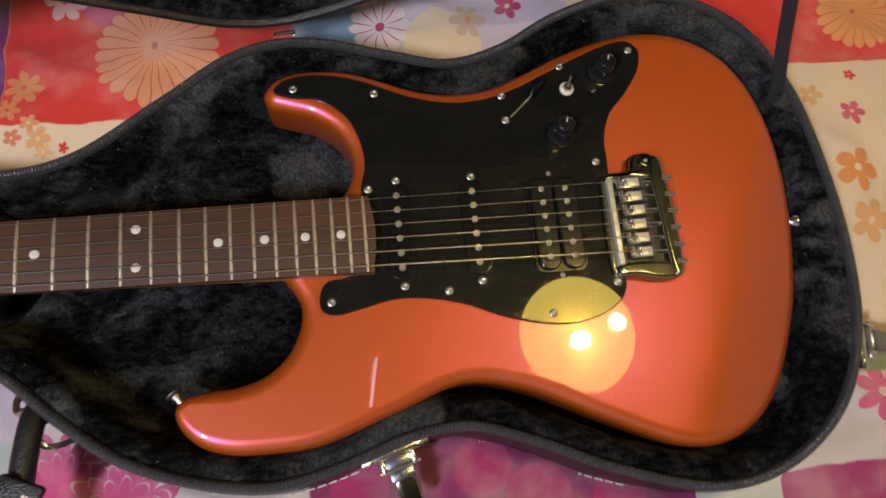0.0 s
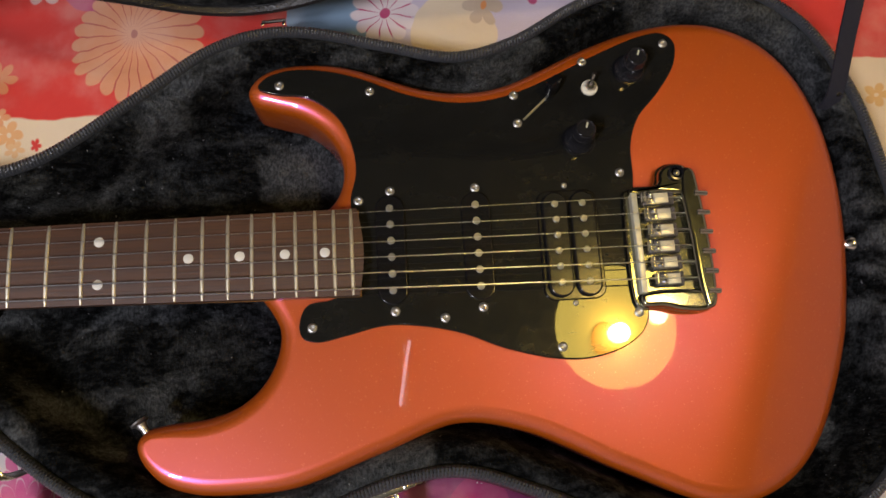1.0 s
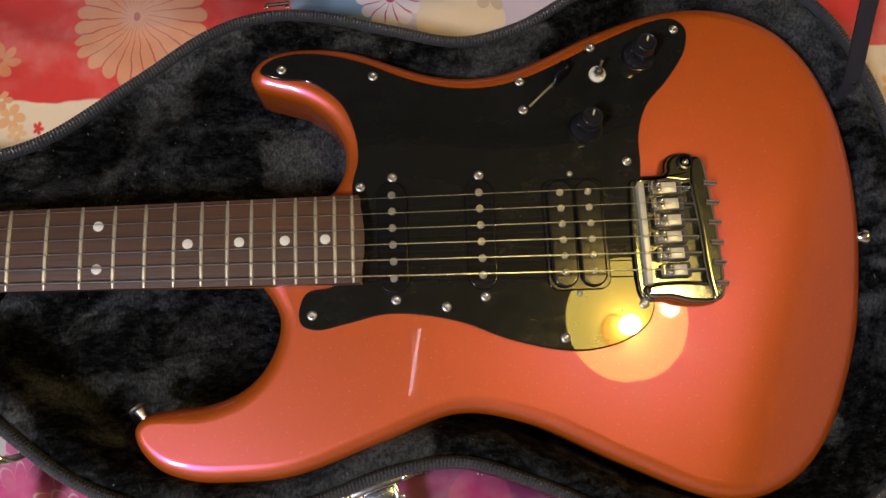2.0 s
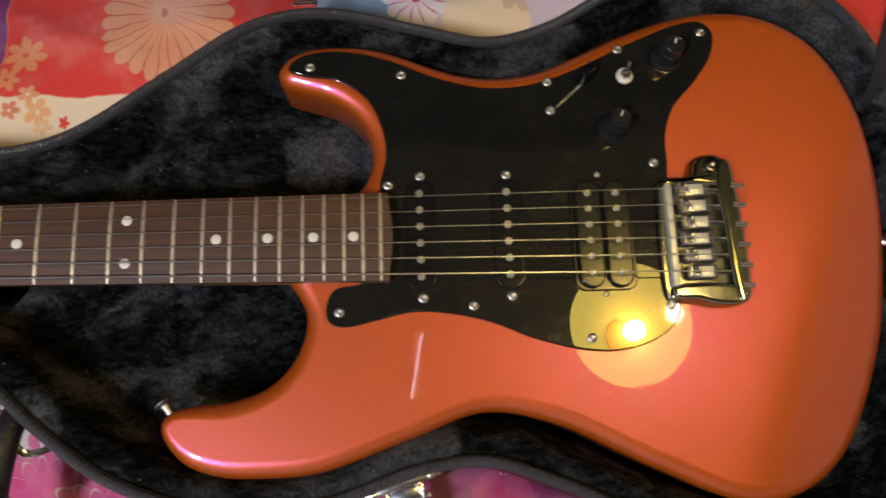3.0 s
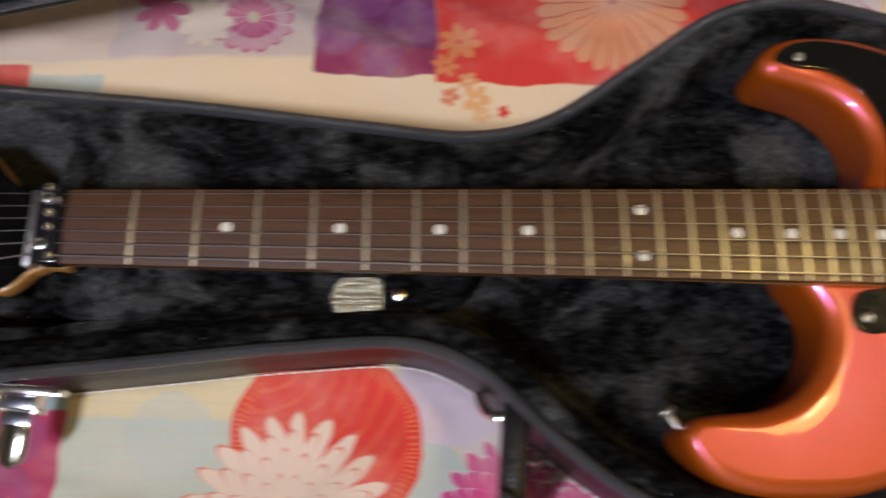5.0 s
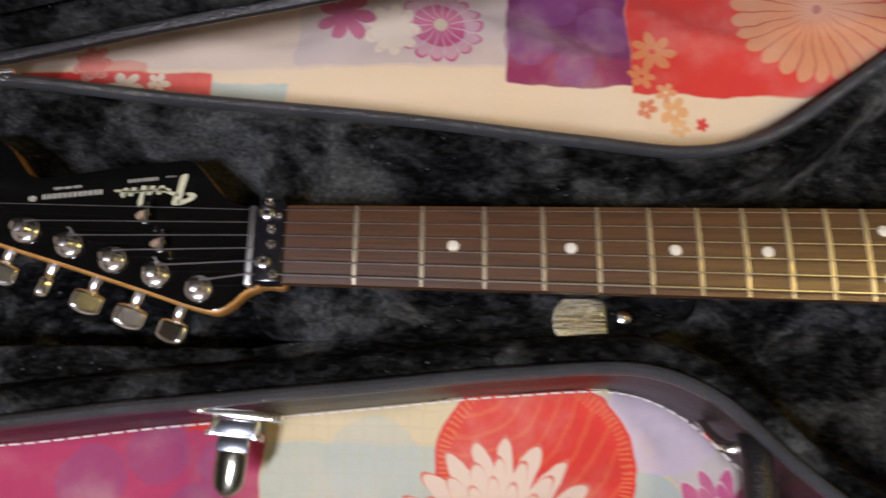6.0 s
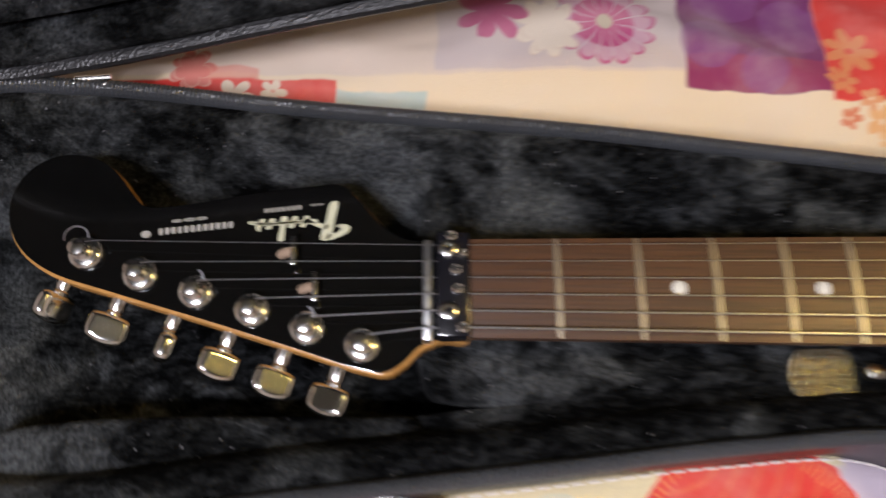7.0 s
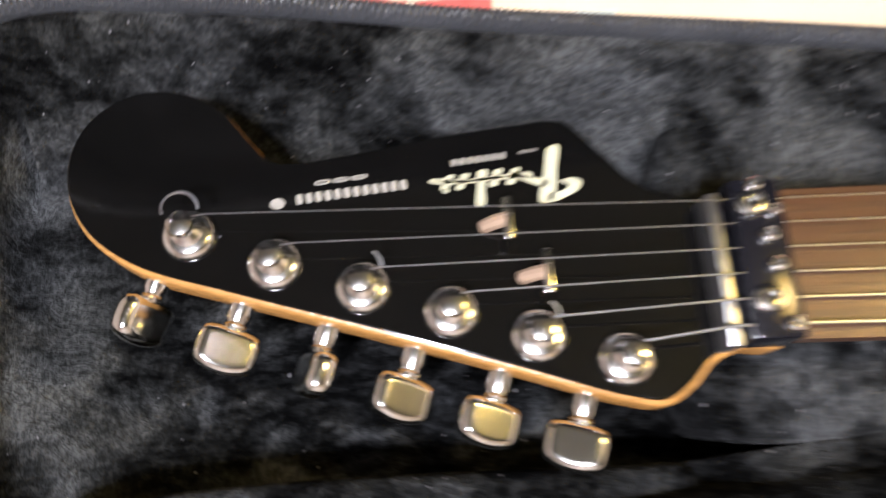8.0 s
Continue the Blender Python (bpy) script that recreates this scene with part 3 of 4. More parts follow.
def build_bed():
    x0, x1, y0, y1 = -0.95, 1.35, -0.75, 0.95
    bed = thing("bed", "low bed with a thick pale mattress under a printed sheet", "bed")
    part("mattress", box(x0 + 0.02, x1 - 0.02, y0 + 0.02, y1 - 0.02, FLOOR_Z + 0.25, -0.045, 0.04), MATTRESS, bed, "thick pale mattress")
    part("base", box(x0 + 0.05, x1 - 0.05, y0 + 0.05, y1 - 0.05, FLOOR_Z, FLOOR_Z + 0.25, 0.01), FLOORING, bed, "plain wooden bed base")
    step = 0.008
    xs, ys = np.arange(x0, x1 + 1e-6, step), np.arange(y0, y1 + 1e-6, step)
    gx, gy = np.meshgrid(xs, ys)
    d1 = inside_distance(gx, gy, CASE_RIM)
    z = 0.034 + 0.010 * np.exp(-((gx - 0.2) / 0.3) ** 2 - ((gy - 0.13) / 0.05) ** 2) - 0.010 * np.exp(-((gx - 0.1) / 0.35) ** 2 - ((gy + 0.13) / 0.07) ** 2)
    z += 0.024 * np.exp(-((gx - 0.34) / 0.06) ** 2 - ((gy - 0.19) / 0.045) ** 2)
    for i in range(z.shape[0]):
        for j in range(z.shape[1]):
            v = Vector((gx[i, j], gy[i, j], 0.0))
            z[i, j] += 0.010 * noise.noise(v * 7) + 0.004 * noise.noise(Vector((v.x * 9 + 5, v.y * 26, 1.0)))
            fold = noise.noise(Vector((v.x * 5, v.y * 14 + 2 * v.x, 4.0)))
            z[i, j] += 0.006 * max(0.0, 1 - abs(fold) * 9)
    s = np.clip((d1 + 0.002) / 0.018, 0, 1)
    z = z * (1 - s) + np.minimum(z, -0.015) * s
    verts = np.stack([gx.ravel(), gy.ravel(), z.ravel()], 1)
    n = len(xs)
    faces = [(r * n + c, r * n + c + 1, (r + 1) * n + c + 1, (r + 1) * n + c) for r in range(len(ys) - 1) for c in range(n - 1)]
    me = bpy.data.meshes.new("bed_sheet")
    me.from_pydata(verts.tolist(), [], faces)
    me.materials.append(make_sheet())
    me.shade_smooth()
    tagged(new("bed_sheet", me), "rumpled cotton bed sheet printed with colourful patchwork flowers", "bed sheet")


build_bed()


# ---------------------------------------------------------------- the case
def shell_half(parent, loop, floor_z, bottom_z, wall=0.010, lining_label="", name="shell", label="brown-black vinyl side wall"):
    """Wall, binding and plush lining of one half of the case."""
    bm = bmesh.new()
    rings = [ring(bm, inset(loop, 0.012), bottom_z), ring(bm, inset(loop, 0.004), bottom_z + 0.003), ring(bm, inset(loop, 0.0), bottom_z + 0.012),
             ring(bm, inset(loop, -0.0045), 0.6 * bottom_z + 0.4 * RIM_Z), ring(bm, inset(loop, -0.003), 0.25 * bottom_z + 0.75 * RIM_Z), ring(bm, inset(loop, 0.001), RIM_Z - 0.006), ring(bm, inset(loop, 0.004), RIM_Z - 0.006),
             ring(bm, inset(loop, wall - 0.004), RIM_Z - 0.006), ring(bm, inset(loop, wall - 0.003), bottom_z + 0.008)]
    for a, b in zip(rings, rings[1:]):
        bridge_rings(bm, a, b)
    bm.faces.new(rings[0][::-1])
    bm.faces.new(rings[-1])
    swing = LID_SWING if name == "lid" else Matrix()
    bm.transform(swing)
    shell = part(name, bm, SIDE_VINYL, parent, label)
    if name == "lid":
        parent = shell
    bm = bmesh.new()
    profile = [(0.0005, -0.009), (-0.0012, -0.006), (-0.0012, -0.003), (0.0004, -0.0006), (0.0026, 0.0004), (0.0046, -0.0003), (0.0060, -0.0025), (0.0064, -0.006), (0.0064, -0.009)]
    fine = spline(loop[::4], RIB / 3)
    phase = 2 * math.pi * np.arange(len(fine)) / 3
    rib = 0.00005 if name == "lid" else 0.00050
    rings = [ring(bm, inset(loop_at, 0.0), RIM_Z + h + (rib * np.sin(phase + 0.6 * k) if 0 < k < len(profile) - 1 else 0.0))
             for k, (loop_at, h) in enumerate((inset(fine, o), h) for o, h in profile)]
    for a, b in zip(rings, rings[1:]):
        bridge_rings(bm, a, b)
    bridge_rings(bm, rings[-1], rings[0])
    bm.transform(swing)
    part("binding", bm, VINYL if name == "lid" else PIPING, parent, "smooth black edge binding" if name == "lid" else "grey-black ribbed edge binding")
    bm = bmesh.new()
    rng = np.array([noise.noise(Vector((x * 30, y * 30, 2.0))) for x, y in loop])
    prof = [(0.0060, -0.005), (0.0095, -0.0030), (0.016, -0.004), (0.020, -0.009), (0.0235, -0.018), (0.026, -0.030)]
    rings = [ring(bm, inset(loop, o) + 0.0, RIM_Z + h + (0.0012 * rng if k > 0 else 0)) for k, (o, h) in enumerate(prof)]
    rings.append(ring(bm, inset(loop, 0.029), np.full(len(loop), floor_z + 0.004)))
    rings.append(ring(bm, inset(loop, 0.033), np.full(len(loop), floor_z)))
    for a, b in zip(rings, rings[1:]):
        bridge_rings(bm, a, b)
    bm.faces.new(rings[-1])
    bm.transform(swing)
    part("lining", bm, PLUSH, parent, lining_label, 80)
    return shell


def stitches(parent, loop, z, first, last):
    """A dashed line of white thread on the outer wall."""
    bms = []
    n = len(loop)
    i = int(first * n)
    while i < int(last * n):
        a, b = Vector((*inset(loop, -0.0058)[i % n], z)), Vector((*inset(loop, -0.0058)[(i + 3) % n], z))
        bms.append(tube([a, b], 0.00062, 6))
        i += 4
    tagged(part("stitching", join(*bms), THREAD, parent, "white stitching"), kind="stuff")


case = thing("guitar_case", "open black hard guitar case with plush lining on the bed", "guitar case")
shell_half(case, CASE_RIM, 0.032, -0.012, lining_label="black plush lining")
shell_half(case, mirrored(CASE_RIM), 0.066, 0.050, lining_label="dark plush lid lining", name="lid", label="upright open black vinyl lid")
stitches(case, CASE_RIM, 0.031, 0.52, 0.98)


def plush_pad(loop, z0, z1, edge, name, parent, label=""):
    bm = slab(loop, z0, z1, edge, 5)
    return part(name, bm, PLUSH, parent, label, 80)


# closed accessory box under the neck, and the pads either side of it
pad = spline([(-0.006, 0.062), (0.10, 0.054), (0.205, 0.044), (0.222, 0.035), (0.224, -0.022), (0.212, -0.034), (0.10, -0.038), (-0.006, -0.044), (-0.018, -0.036), (-0.018, 0.054)], 0.004)
box_lid = plush_pad(pad, 0.028, 0.066, 0.006, "compartment_lid", case, "plush compartment lid under the neck")
pull = spline([(0.147, -0.0215), (0.158, -0.0205), (0.170, -0.0215), (0.1715, -0.031), (0.170, -0.0440), (0.158, -0.0455), (0.146, -0.0440), (0.1415, -0.033)], 0.002)
part("pull_tab", slab(pull, 0.066, 0.0685, 0.001, 2), CARD, box_lid, "brown grained pull tab")
part("stud", lathe([(0.0045, 0.0), (0.0045, 0.0015), (0.0035, 0.004), (0.001, 0.0052)], 16, Matrix.Translation((0.1805, -0.031, 0.066))), CHROME, box_lid, "chrome snap stud")
pad = spline([(-0.20, -0.085), (-0.04, -0.078), (-0.022, -0.076), (-0.018, -0.060), (-0.022, -0.050), (-0.04, -0.049), (-0.20, -0.056), (-0.215, -0.07)], 0.004)
plush_pad(pad, 0.028, 0.062, 0.006, "head_pad", case)


def side_padding(first, last, side, depth, z_of):
    """A lumpy plush slope from the rim down to the floor of the case, on one long side."""
    bm = bmesh.new()
    rim = CASE_RIM[(CASE_RIM[:, 1] > 0) == (side > 0)]
    rim = rim[np.argsort(rim[:, 0])]
    rows = []
    for x in np.linspace(first, last, 70):
        top = float(np.interp(x, rim[:, 0], rim[:, 1])) - side * 0.0088
        row = []
        for k in range(13):
            u = k / 12
            lump = 0.0016 * noise.noise(Vector((x * 34, u * 2.2, side))) + 0.0008 * noise.noise(Vector((x * 90, u * 5, side)))
            drop = u * u * (3 - 2 * u)
            z = RIM_Z - 0.0035 + (z_of(x) - RIM_Z + 0.0035) * drop + (lump if 0 < k else 0)
            row.append(bm.verts.new((x, top - side * depth * u, z)))
        foot = bm.verts.new((x, top - side * depth * 1.02, 0.030))
        rows.append(row + [foot])
    for a, b in zip(rows, rows[1:]):
        for k in range(13):
            bm.faces.new((a[k], b[k], b[k + 1], a[k + 1]))
    part("side_padding", bm, PLUSH, case, "sloping plush side padding", 80)


def step_between(x, a, b):
    t = min(1.0, max(0.0, (x - a) / (b - a)))
    return t * t * (3 - 2 * t)


side_padding(-0.225, 0.215, 1, 0.042, lambda x: 0.040 + 0.023 * step_between(x, -0.035, 0.0))
side_padding(-0.200, 0.195, -1, 0.022, lambda x: 0.048 + 0.014 * step_between(x, -0.035, 0.0))


def latch_mesh():
    """A chrome draw latch facing -y: strip along the rim, clevis, stepped link and curved lever."""
    plate = box(-0.024, 0.024, -0.0035, 0.0015, -0.001, 0.008, 0.0012)
    paddle = spline([(-0.0072, -0.020), (0.0072, -0.020), (0.0082, -0.028), (0.0070, -0.038), (0.0, -0.043), (-0.0070, -0.038), (-0.0082, -0.028)], 0.0015)
    lever = slab(paddle, -0.0012, 0.0012, 0.0010, 3, 0.0008)
    for v in lever.verts:
        v.co.z += 0.001 - 12.0 * (v.co.y + 0.022) ** 2 - 40.0 * v.co.x ** 2
    links = [box(-0.0095, 0.0095, -0.0115, -0.0040, 0.0016, 0.0042, 0.0008), box(-0.0082, 0.0082, -0.0205, -0.0128, -0.0006, 0.0022, 0.0008)]
    clevis = [box(x - 0.0012, x + 0.0012, -0.0135, -0.0015, -0.0015, 0.0060, 0.0006) for x in (-0.0108, 0.0108)]
    pin = tube([(-0.0145, -0.0120, 0.0010), (-0.0120, -0.0120, 0.0010), (0.0120, -0.0120, 0.0010), (0.0145, -0.0120, 0.0010)], 0.0015, 12, [0.0021, 0.0015, 0.0015, 0.0021])
    return plate, lever, links, clevis, pin


def add_latch(x, y, z, turn, lift=0.0):
    plate, lever, links, clevis, pin = latch_mesh()

    def at(bm):
        return move(bm, x, y, z, lift, 0, turn)

    holder = part("latch", at(plate), CHROME, case, "chrome draw latch")
    part("lever", at(lever), DARK_CHROME, holder, "curved chrome lever")
    for bm in links:
        part("link", at(bm), STEEL, holder, "bluish steel link")
    for bm in clevis:
        part("clevis", at(bm), CHROME, holder)
    part("pin", at(pin), CHROME, holder)
    for s in (-1, 1):
        part("rivet", at(lathe([(0.0022, 0), (0.0022, 0.0010), (0.001, 0.0016)], 10, pose(s * 0.018, -0.0012, 0.0078))), CHROME, holder)


add_latch(0.475, -0.1465, 0.066, 17)
add_latch(-0.0225, -0.0835, 0.066, -6)
add_latch(0.842, -0.100, 0.052, 82)

# carrying handle with its two chrome loops
handle = part("handle", tube(spline([(0.247, -0.092, 0.060), (0.245, -0.102, 0.070), (0.243, -0.122, 0.075), (0.241, -0.150, 0.077), (0.243, -0.180, 0.076), (0.256, -0.204, 0.070)], 0.004, False), 0.0080, 14), VINYL, case, "stitched black leather carrying handle")
for x, y, r, q in ((0.236, -0.084, 20, 0.0030), (0.258, -0.109, -55, 0.0024)):
    part("handle_loop", move(tube(spline([(-0.009, 0.003, -0.010), (-0.010, -0.006, 0.002), (-0.006, -0.013, 0.009), (0.006, -0.013, 0.009), (0.010, -0.006, 0.002), (0.009, 0.003, -0.010)], 0.002, False), q, 10, None, 0.5), x, y, 0.056, 0, 0, r), CHROME, handle, "chrome loop")
tag = part("handle_tab", move(box(-0.014, 0.014, -0.010, 0.010, -0.004, 0.004, 0.002), 0.243, -0.150, 0.086, 4, 0, -25), VINYL, handle, "black clip with white marks")
for k in range(4):
    part("mark", move(box(-0.0008, 0.0008, -0.0016, 0.0016, 0.0, 0.0005), 0.2500 + 0.0022 * (k - 1), -0.1520 - 0.0010 * (k - 1), 0.0899, 4, 0, -25), THREAD, tag)

# hinges on the far edge
for hx in (-0.172, 0.418):
    hy = HINGE_A.y + (HINGE_B.y - HINGE_A.y) * (hx - HINGE_A.x) / (HINGE_B.x - HINGE_A.x)
    hinge = part("hinge", tube([(hx - 0.008, hy - 0.0008, RIM_Z - 0.003), (hx + 0.008, hy + 0.0008, RIM_Z - 0.003)], 0.0014, 10), CHROME, case, "small chrome hinge")
    for s in (-0.007, 0.007):
        part("rivet", lathe([(0.0012, 0), (0.0012, 0.0006), (0.0005, 0.0010)], 10, Matrix.Translation((hx + s, hy - 0.004, RIM_Z))), CHROME, hinge)

# stay strap between case and lid
far = LID_SWING @ Vector((*mirrored(np.array([(0.803, 0.097)]))[0], RIM_Z))
near = Vector((0.803, 0.097, 0.0800))
pts = spline([(0.802, 0.093, 0.070), near, near.lerp(far, 0.3), near.lerp(far, 0.7), far], 0.006, False)
bm = bmesh.new()
rows = []
for i, p in enumerate(pts):
    t = Vector(pts[min(i + 1, len(pts) - 1)] - pts[max(i - 1, 0)]).normalized()
    s = Vector((0.97, -0.05, -0.2)).normalized() * 0.0065
    u = s.cross(t).normalized() * 0.0007
    rows.append([bm.verts.new(Vector(p) + q) for q in (-s - u, s - u, s + u, -s + u)])
for a, b in zip(rows, rows[1:]):
    bridge_rings(bm, a, b)
bm.faces.new(rows[0]), bm.faces.new(rows[-1])
part("stay_strap", bm, WEBBING, case, "navy webbing stay strap")
part("strap_rivet", lathe([(0.003, 0), (0.003, 0.001), (0.001, 0.002)], 12, Matrix.Translation((0.806, 0.100, 0.0815))), BLACK_METAL, case)

# ---------------------------------------------------------------- the guitar
SCALE = 0.648
FB_TOP, HEAD_TOP, GUARD_TOP, STRING_Z = 0.0950, 0.0850, 0.0854, 0.0985
guitar = thing("electric_guitar", "candy red electric guitar with black pickguard and rosewood neck", "electric guitar")

BODY = spline([
    (0.454, 0.036), (0.461, 0.051), (0.460, 0.068), (0.451, 0.084), (0.435, 0.096), (0.417, 0.102), (0.404, 0.107), (0.400, 0.116),
    (0.406, 0.126), (0.420, 0.133), (0.443, 0.135), (0.467, 0.132), (0.518, 0.1145), (0.545, 0.1115), (0.572, 0.1155), (0.631, 0.1415),
    (0.664, 0.153), (0.696, 0.1585), (0.728, 0.1555), (0.758, 0.140), (0.778, 0.116), (0.791, 0.084), (0.798, 0.048), (0.800, 0.006),
    (0.796, -0.036), (0.788, -0.073), (0.763, -0.128), (0.741, -0.152), (0.712, -0.165), (0.680, -0.165), (0.628, -0.1435), (0.568, -0.1150),
    (0.527, -0.1075), (0.482, -0.1215), (0.428, -0.139), (0.398, -0.141), (0.368, -0.139), (0.348, -0.131), (0.336, -0.117), (0.334, -0.107),
    (0.340, -0.100), (0.354, -0.097), (0.377, -0.095), (0.396, -0.088), (0.410, -0.075), (0.418, -0.058), (0.419, -0.044), (0.414, -0.033), (0.407, -0.022), (0.405, -0.006), (0.411, 0.010), (0.424, 0.021), (0.441, 0.028)], 0.0025)


def build_body():
    """Solid body with rounded edges and a forearm bevel on the lower bass bout."""
    bottom, r, steps = 0.038, 0.0104, 8
    bm = bmesh.new()
    rings = [ring(bm, inset(BODY, 0.006), bottom), ring(bm, inset(BODY, 0.0015), bottom + 0.002), ring(bm, BODY, bottom + 0.007)]
    # the rounding tightens at the tip of the long horn
    tip = np.array((0.340, -0.107))
    tight = (1 - 0.42 * np.exp(-((BODY - tip) ** 2).sum(1) / 0.022 ** 2))[:, None]
    for k in range(steps + 1):
        a = math.pi / 2 * k / steps
        rings.append(ring(bm, inset(BODY, tight * r * (1 - math.cos(a))), BODY_TOP - r * (1 - math.sin(a))))
    for extra in (0.0006, 0.0018):
        rings.append(ring(bm, inset(BODY, tight * (r + extra)), BODY_TOP))
    for a, b in zip(rings, rings[1:]):
        bridge_rings(bm, a, b)
    bm.faces.new(rings[0][::-1])
    edges = [bm.edges.get((a, b)) for a, b in zip(rings[-1], rings[-1][1:] + rings[-1][:1])]
    bmesh.ops.triangle_fill(bm, use_beauty=True, edges=edges)
    # bevel: everything past a line across the bout bends down
    origin, way = Vector((0.742, -0.055, 0)), Vector((0.92, -0.39, 0)).normalized()
    for s in np.linspace(-0.03, 0.09, 17):
        bmesh.ops.bisect_plane(bm, geom=bm.verts[:] + bm.edges[:] + bm.faces[:], plane_co=origin + way * float(s), plane_no=way)
    for v in bm.verts:
        if v.co.z > 0.05:
            d = (v.co.xy - origin.xy).dot(way.xy)
            w = min(1.0, max(0.0, (d + 0.025) / 0.05))
            drop = 0.27 * (0.5 * 0.05 * w * w + max(0.0, d - 0.025))
            v.co.z -= drop * (v.co.z - 0.05) / (BODY_TOP - 0.05)
    return bm


body = part("body", build_body(), PAINT, guitar, "candy red-orange metallic body", 40)

GUARD_LOOP = spline([
    (0.408, 0.115), (0.413, 0.122), (0.429, 0.127), (0.451, 0.126), (0.474, 0.120), (0.503, 0.108), (0.532, 0.101), (0.556, 0.101), (0.581, 0.107), (0.640, 0.134),
    (0.668, 0.145), (0.684, 0.147), (0.692, 0.140), (0.690, 0.124), (0.676, 0.103), (0.660, 0.085), (0.653, 0.066), (0.652, 0.045), (0.651, 0.034), (0.651, 0.0), (0.652, -0.038),
    (0.651, -0.050), (0.646, -0.059), (0.632, -0.068), (0.611, -0.073), (0.590, -0.072), (0.559, -0.064), (0.532, -0.053), (0.505, -0.047), (0.484, -0.046), (0.460, -0.051),
    (0.443, -0.054), (0.434, -0.051), (0.432, -0.043), (0.437, -0.031), (0.452, -0.028), (0.466, -0.020), (0.468, 0.0), (0.467, 0.025), (0.466, 0.036), (0.470, 0.054), (0.468, 0.073),
    (0.459, 0.093), (0.440, 0.107), (0.420, 0.110)], 0.002)
guard = part("pickguard", slab(GUARD_LOOP, BODY_TOP - 0.001, GUARD_TOP, 0.0007, 3), GUARD, guitar, "glossy black pickguard")


def screw_mesh(r=0.0032):
    bm = lathe([(r, -0.001), (r, 0.0003), (r * 0.88, 0.0007), (r * 0.6, 0.0009), (r * 0.5, 0.0006), (r * 0.12, 0.0004)], 16)
    for a in (0, 90):
        cut = move(box(-r * 0.55, r * 0.55, -r * 0.08, r * 0.08, 0.0003, 0.00065), rz=a + 65)
        bm = join(bm, cut)
    return bm


SCREW, SMALL_SCREW = (mesh_of("screw", screw_mesh(r), DULL_CHROME) for r in (0.0031, 0.0019))


def screw(x, y, z, parent, mesh=SCREW, turn=0):
    ob = new("screw", mesh)
    ob.parent = parent
    ob.matrix_basis = pose(x, y, z, 0, 0, turn)
    return ob


for k, (x, y) in enumerate(((0.422, 0.116), (0.481, 0.110), (0.577, 0.104), (0.626, 0.127), (0.684, 0.139), (0.578, 0.084), (0.643, 0.047),
                            (0.440, -0.045), (0.471, 0.035), (0.522, -0.043), (0.645, -0.046), (0.594, -0.065))):
    screw(x, y, GUARD_TOP, guard, SCREW, 37 * k)
for x, y in ((0.605, -0.038), (0.605, 0.0395)):
    screw(x, y, GUARD_TOP, guard, SMALL_SCREW, 20)


def capsule(cx, cy, half_len, half_w, n=12):
    pts = []
    for k in range(n + 1):
        a = math.pi * k / n
        pts.append((cx + half_w * math.cos(a), cy + half_len - half_w + half_w * math.sin(a)))
    for k in range(n + 1):
        a = math.pi + math.pi * k / n
        pts.append((cx + half_w * math.cos(a), cy - half_len + half_w + half_w * math.sin(a)))
    return np.array(pts)


def rounded(cx, cy, hx, hy, r, n=8):
    """A rectangle with round corners."""
    pts = []
    for k, (sx, sy) in enumerate(((1, 1), (-1, 1), (-1, -1), (1, -1))):
        for i in range(n + 1):
            a = math.pi / 2 * (k + i / n)
            pts.append((cx + sx * (hx - r) + r * math.cos(a), cy + sy * (hy - r) + r * math.sin(a)))
    return np.array(pts)


def build_pickup(x, r_pole):
    pickup = part("pickup", slab(capsule(x, 0.002, 0.0355, 0.0093), GUARD_TOP - 0.001, GUARD_TOP + 0.0022, 0.0008, 3), BLACK, guitar, "black single-coil pickup")
    for k in range(6):
        y = 0.0285 - k * 0.0106
        part("pole", lathe([(r_pole, -0.001), (r_pole, 0.0006), (r_pole * 0.8, 0.001)], 16, Matrix.Translation((x, y, GUARD_TOP + 0.0022))), POLE, pickup)
    for y in (0.0405, -0.0375):
        screw(x + 0.0008, y, GUARD_TOP, pickup, SCREW, 15)


build_pickup(0.4905, 0.0025)
build_pickup(0.5455, 0.0025)
hum = part("humbucker", slab(rounded(0.6055, 0.0, 0.0200, 0.0360, 0.0075), GUARD_TOP - 0.002, GUARD_TOP + 0.0014, 0.0006, 2), BLACK, guitar, "black open-coil humbucker pickup")
for x in (0.5965, 0.6145):
    bobbin = part("bobbin", slab(capsule(x, 0.0, 0.0345, 0.0082), GUARD_TOP + 0.0012, GUARD_TOP + 0.0048, 0.0012, 3), BOBBIN, hum, "scuffed black coil bobbin")
    for k in range(6):
        y = 0.026 - k * 0.0102
        part("pole", lathe([(0.0023, -0.001), (0.0023, 0.0005), (0.0018, 0.0009)], 14, Matrix.Translation((x, y, GUARD_TOP + 0.0048))), POLE, bobbin)


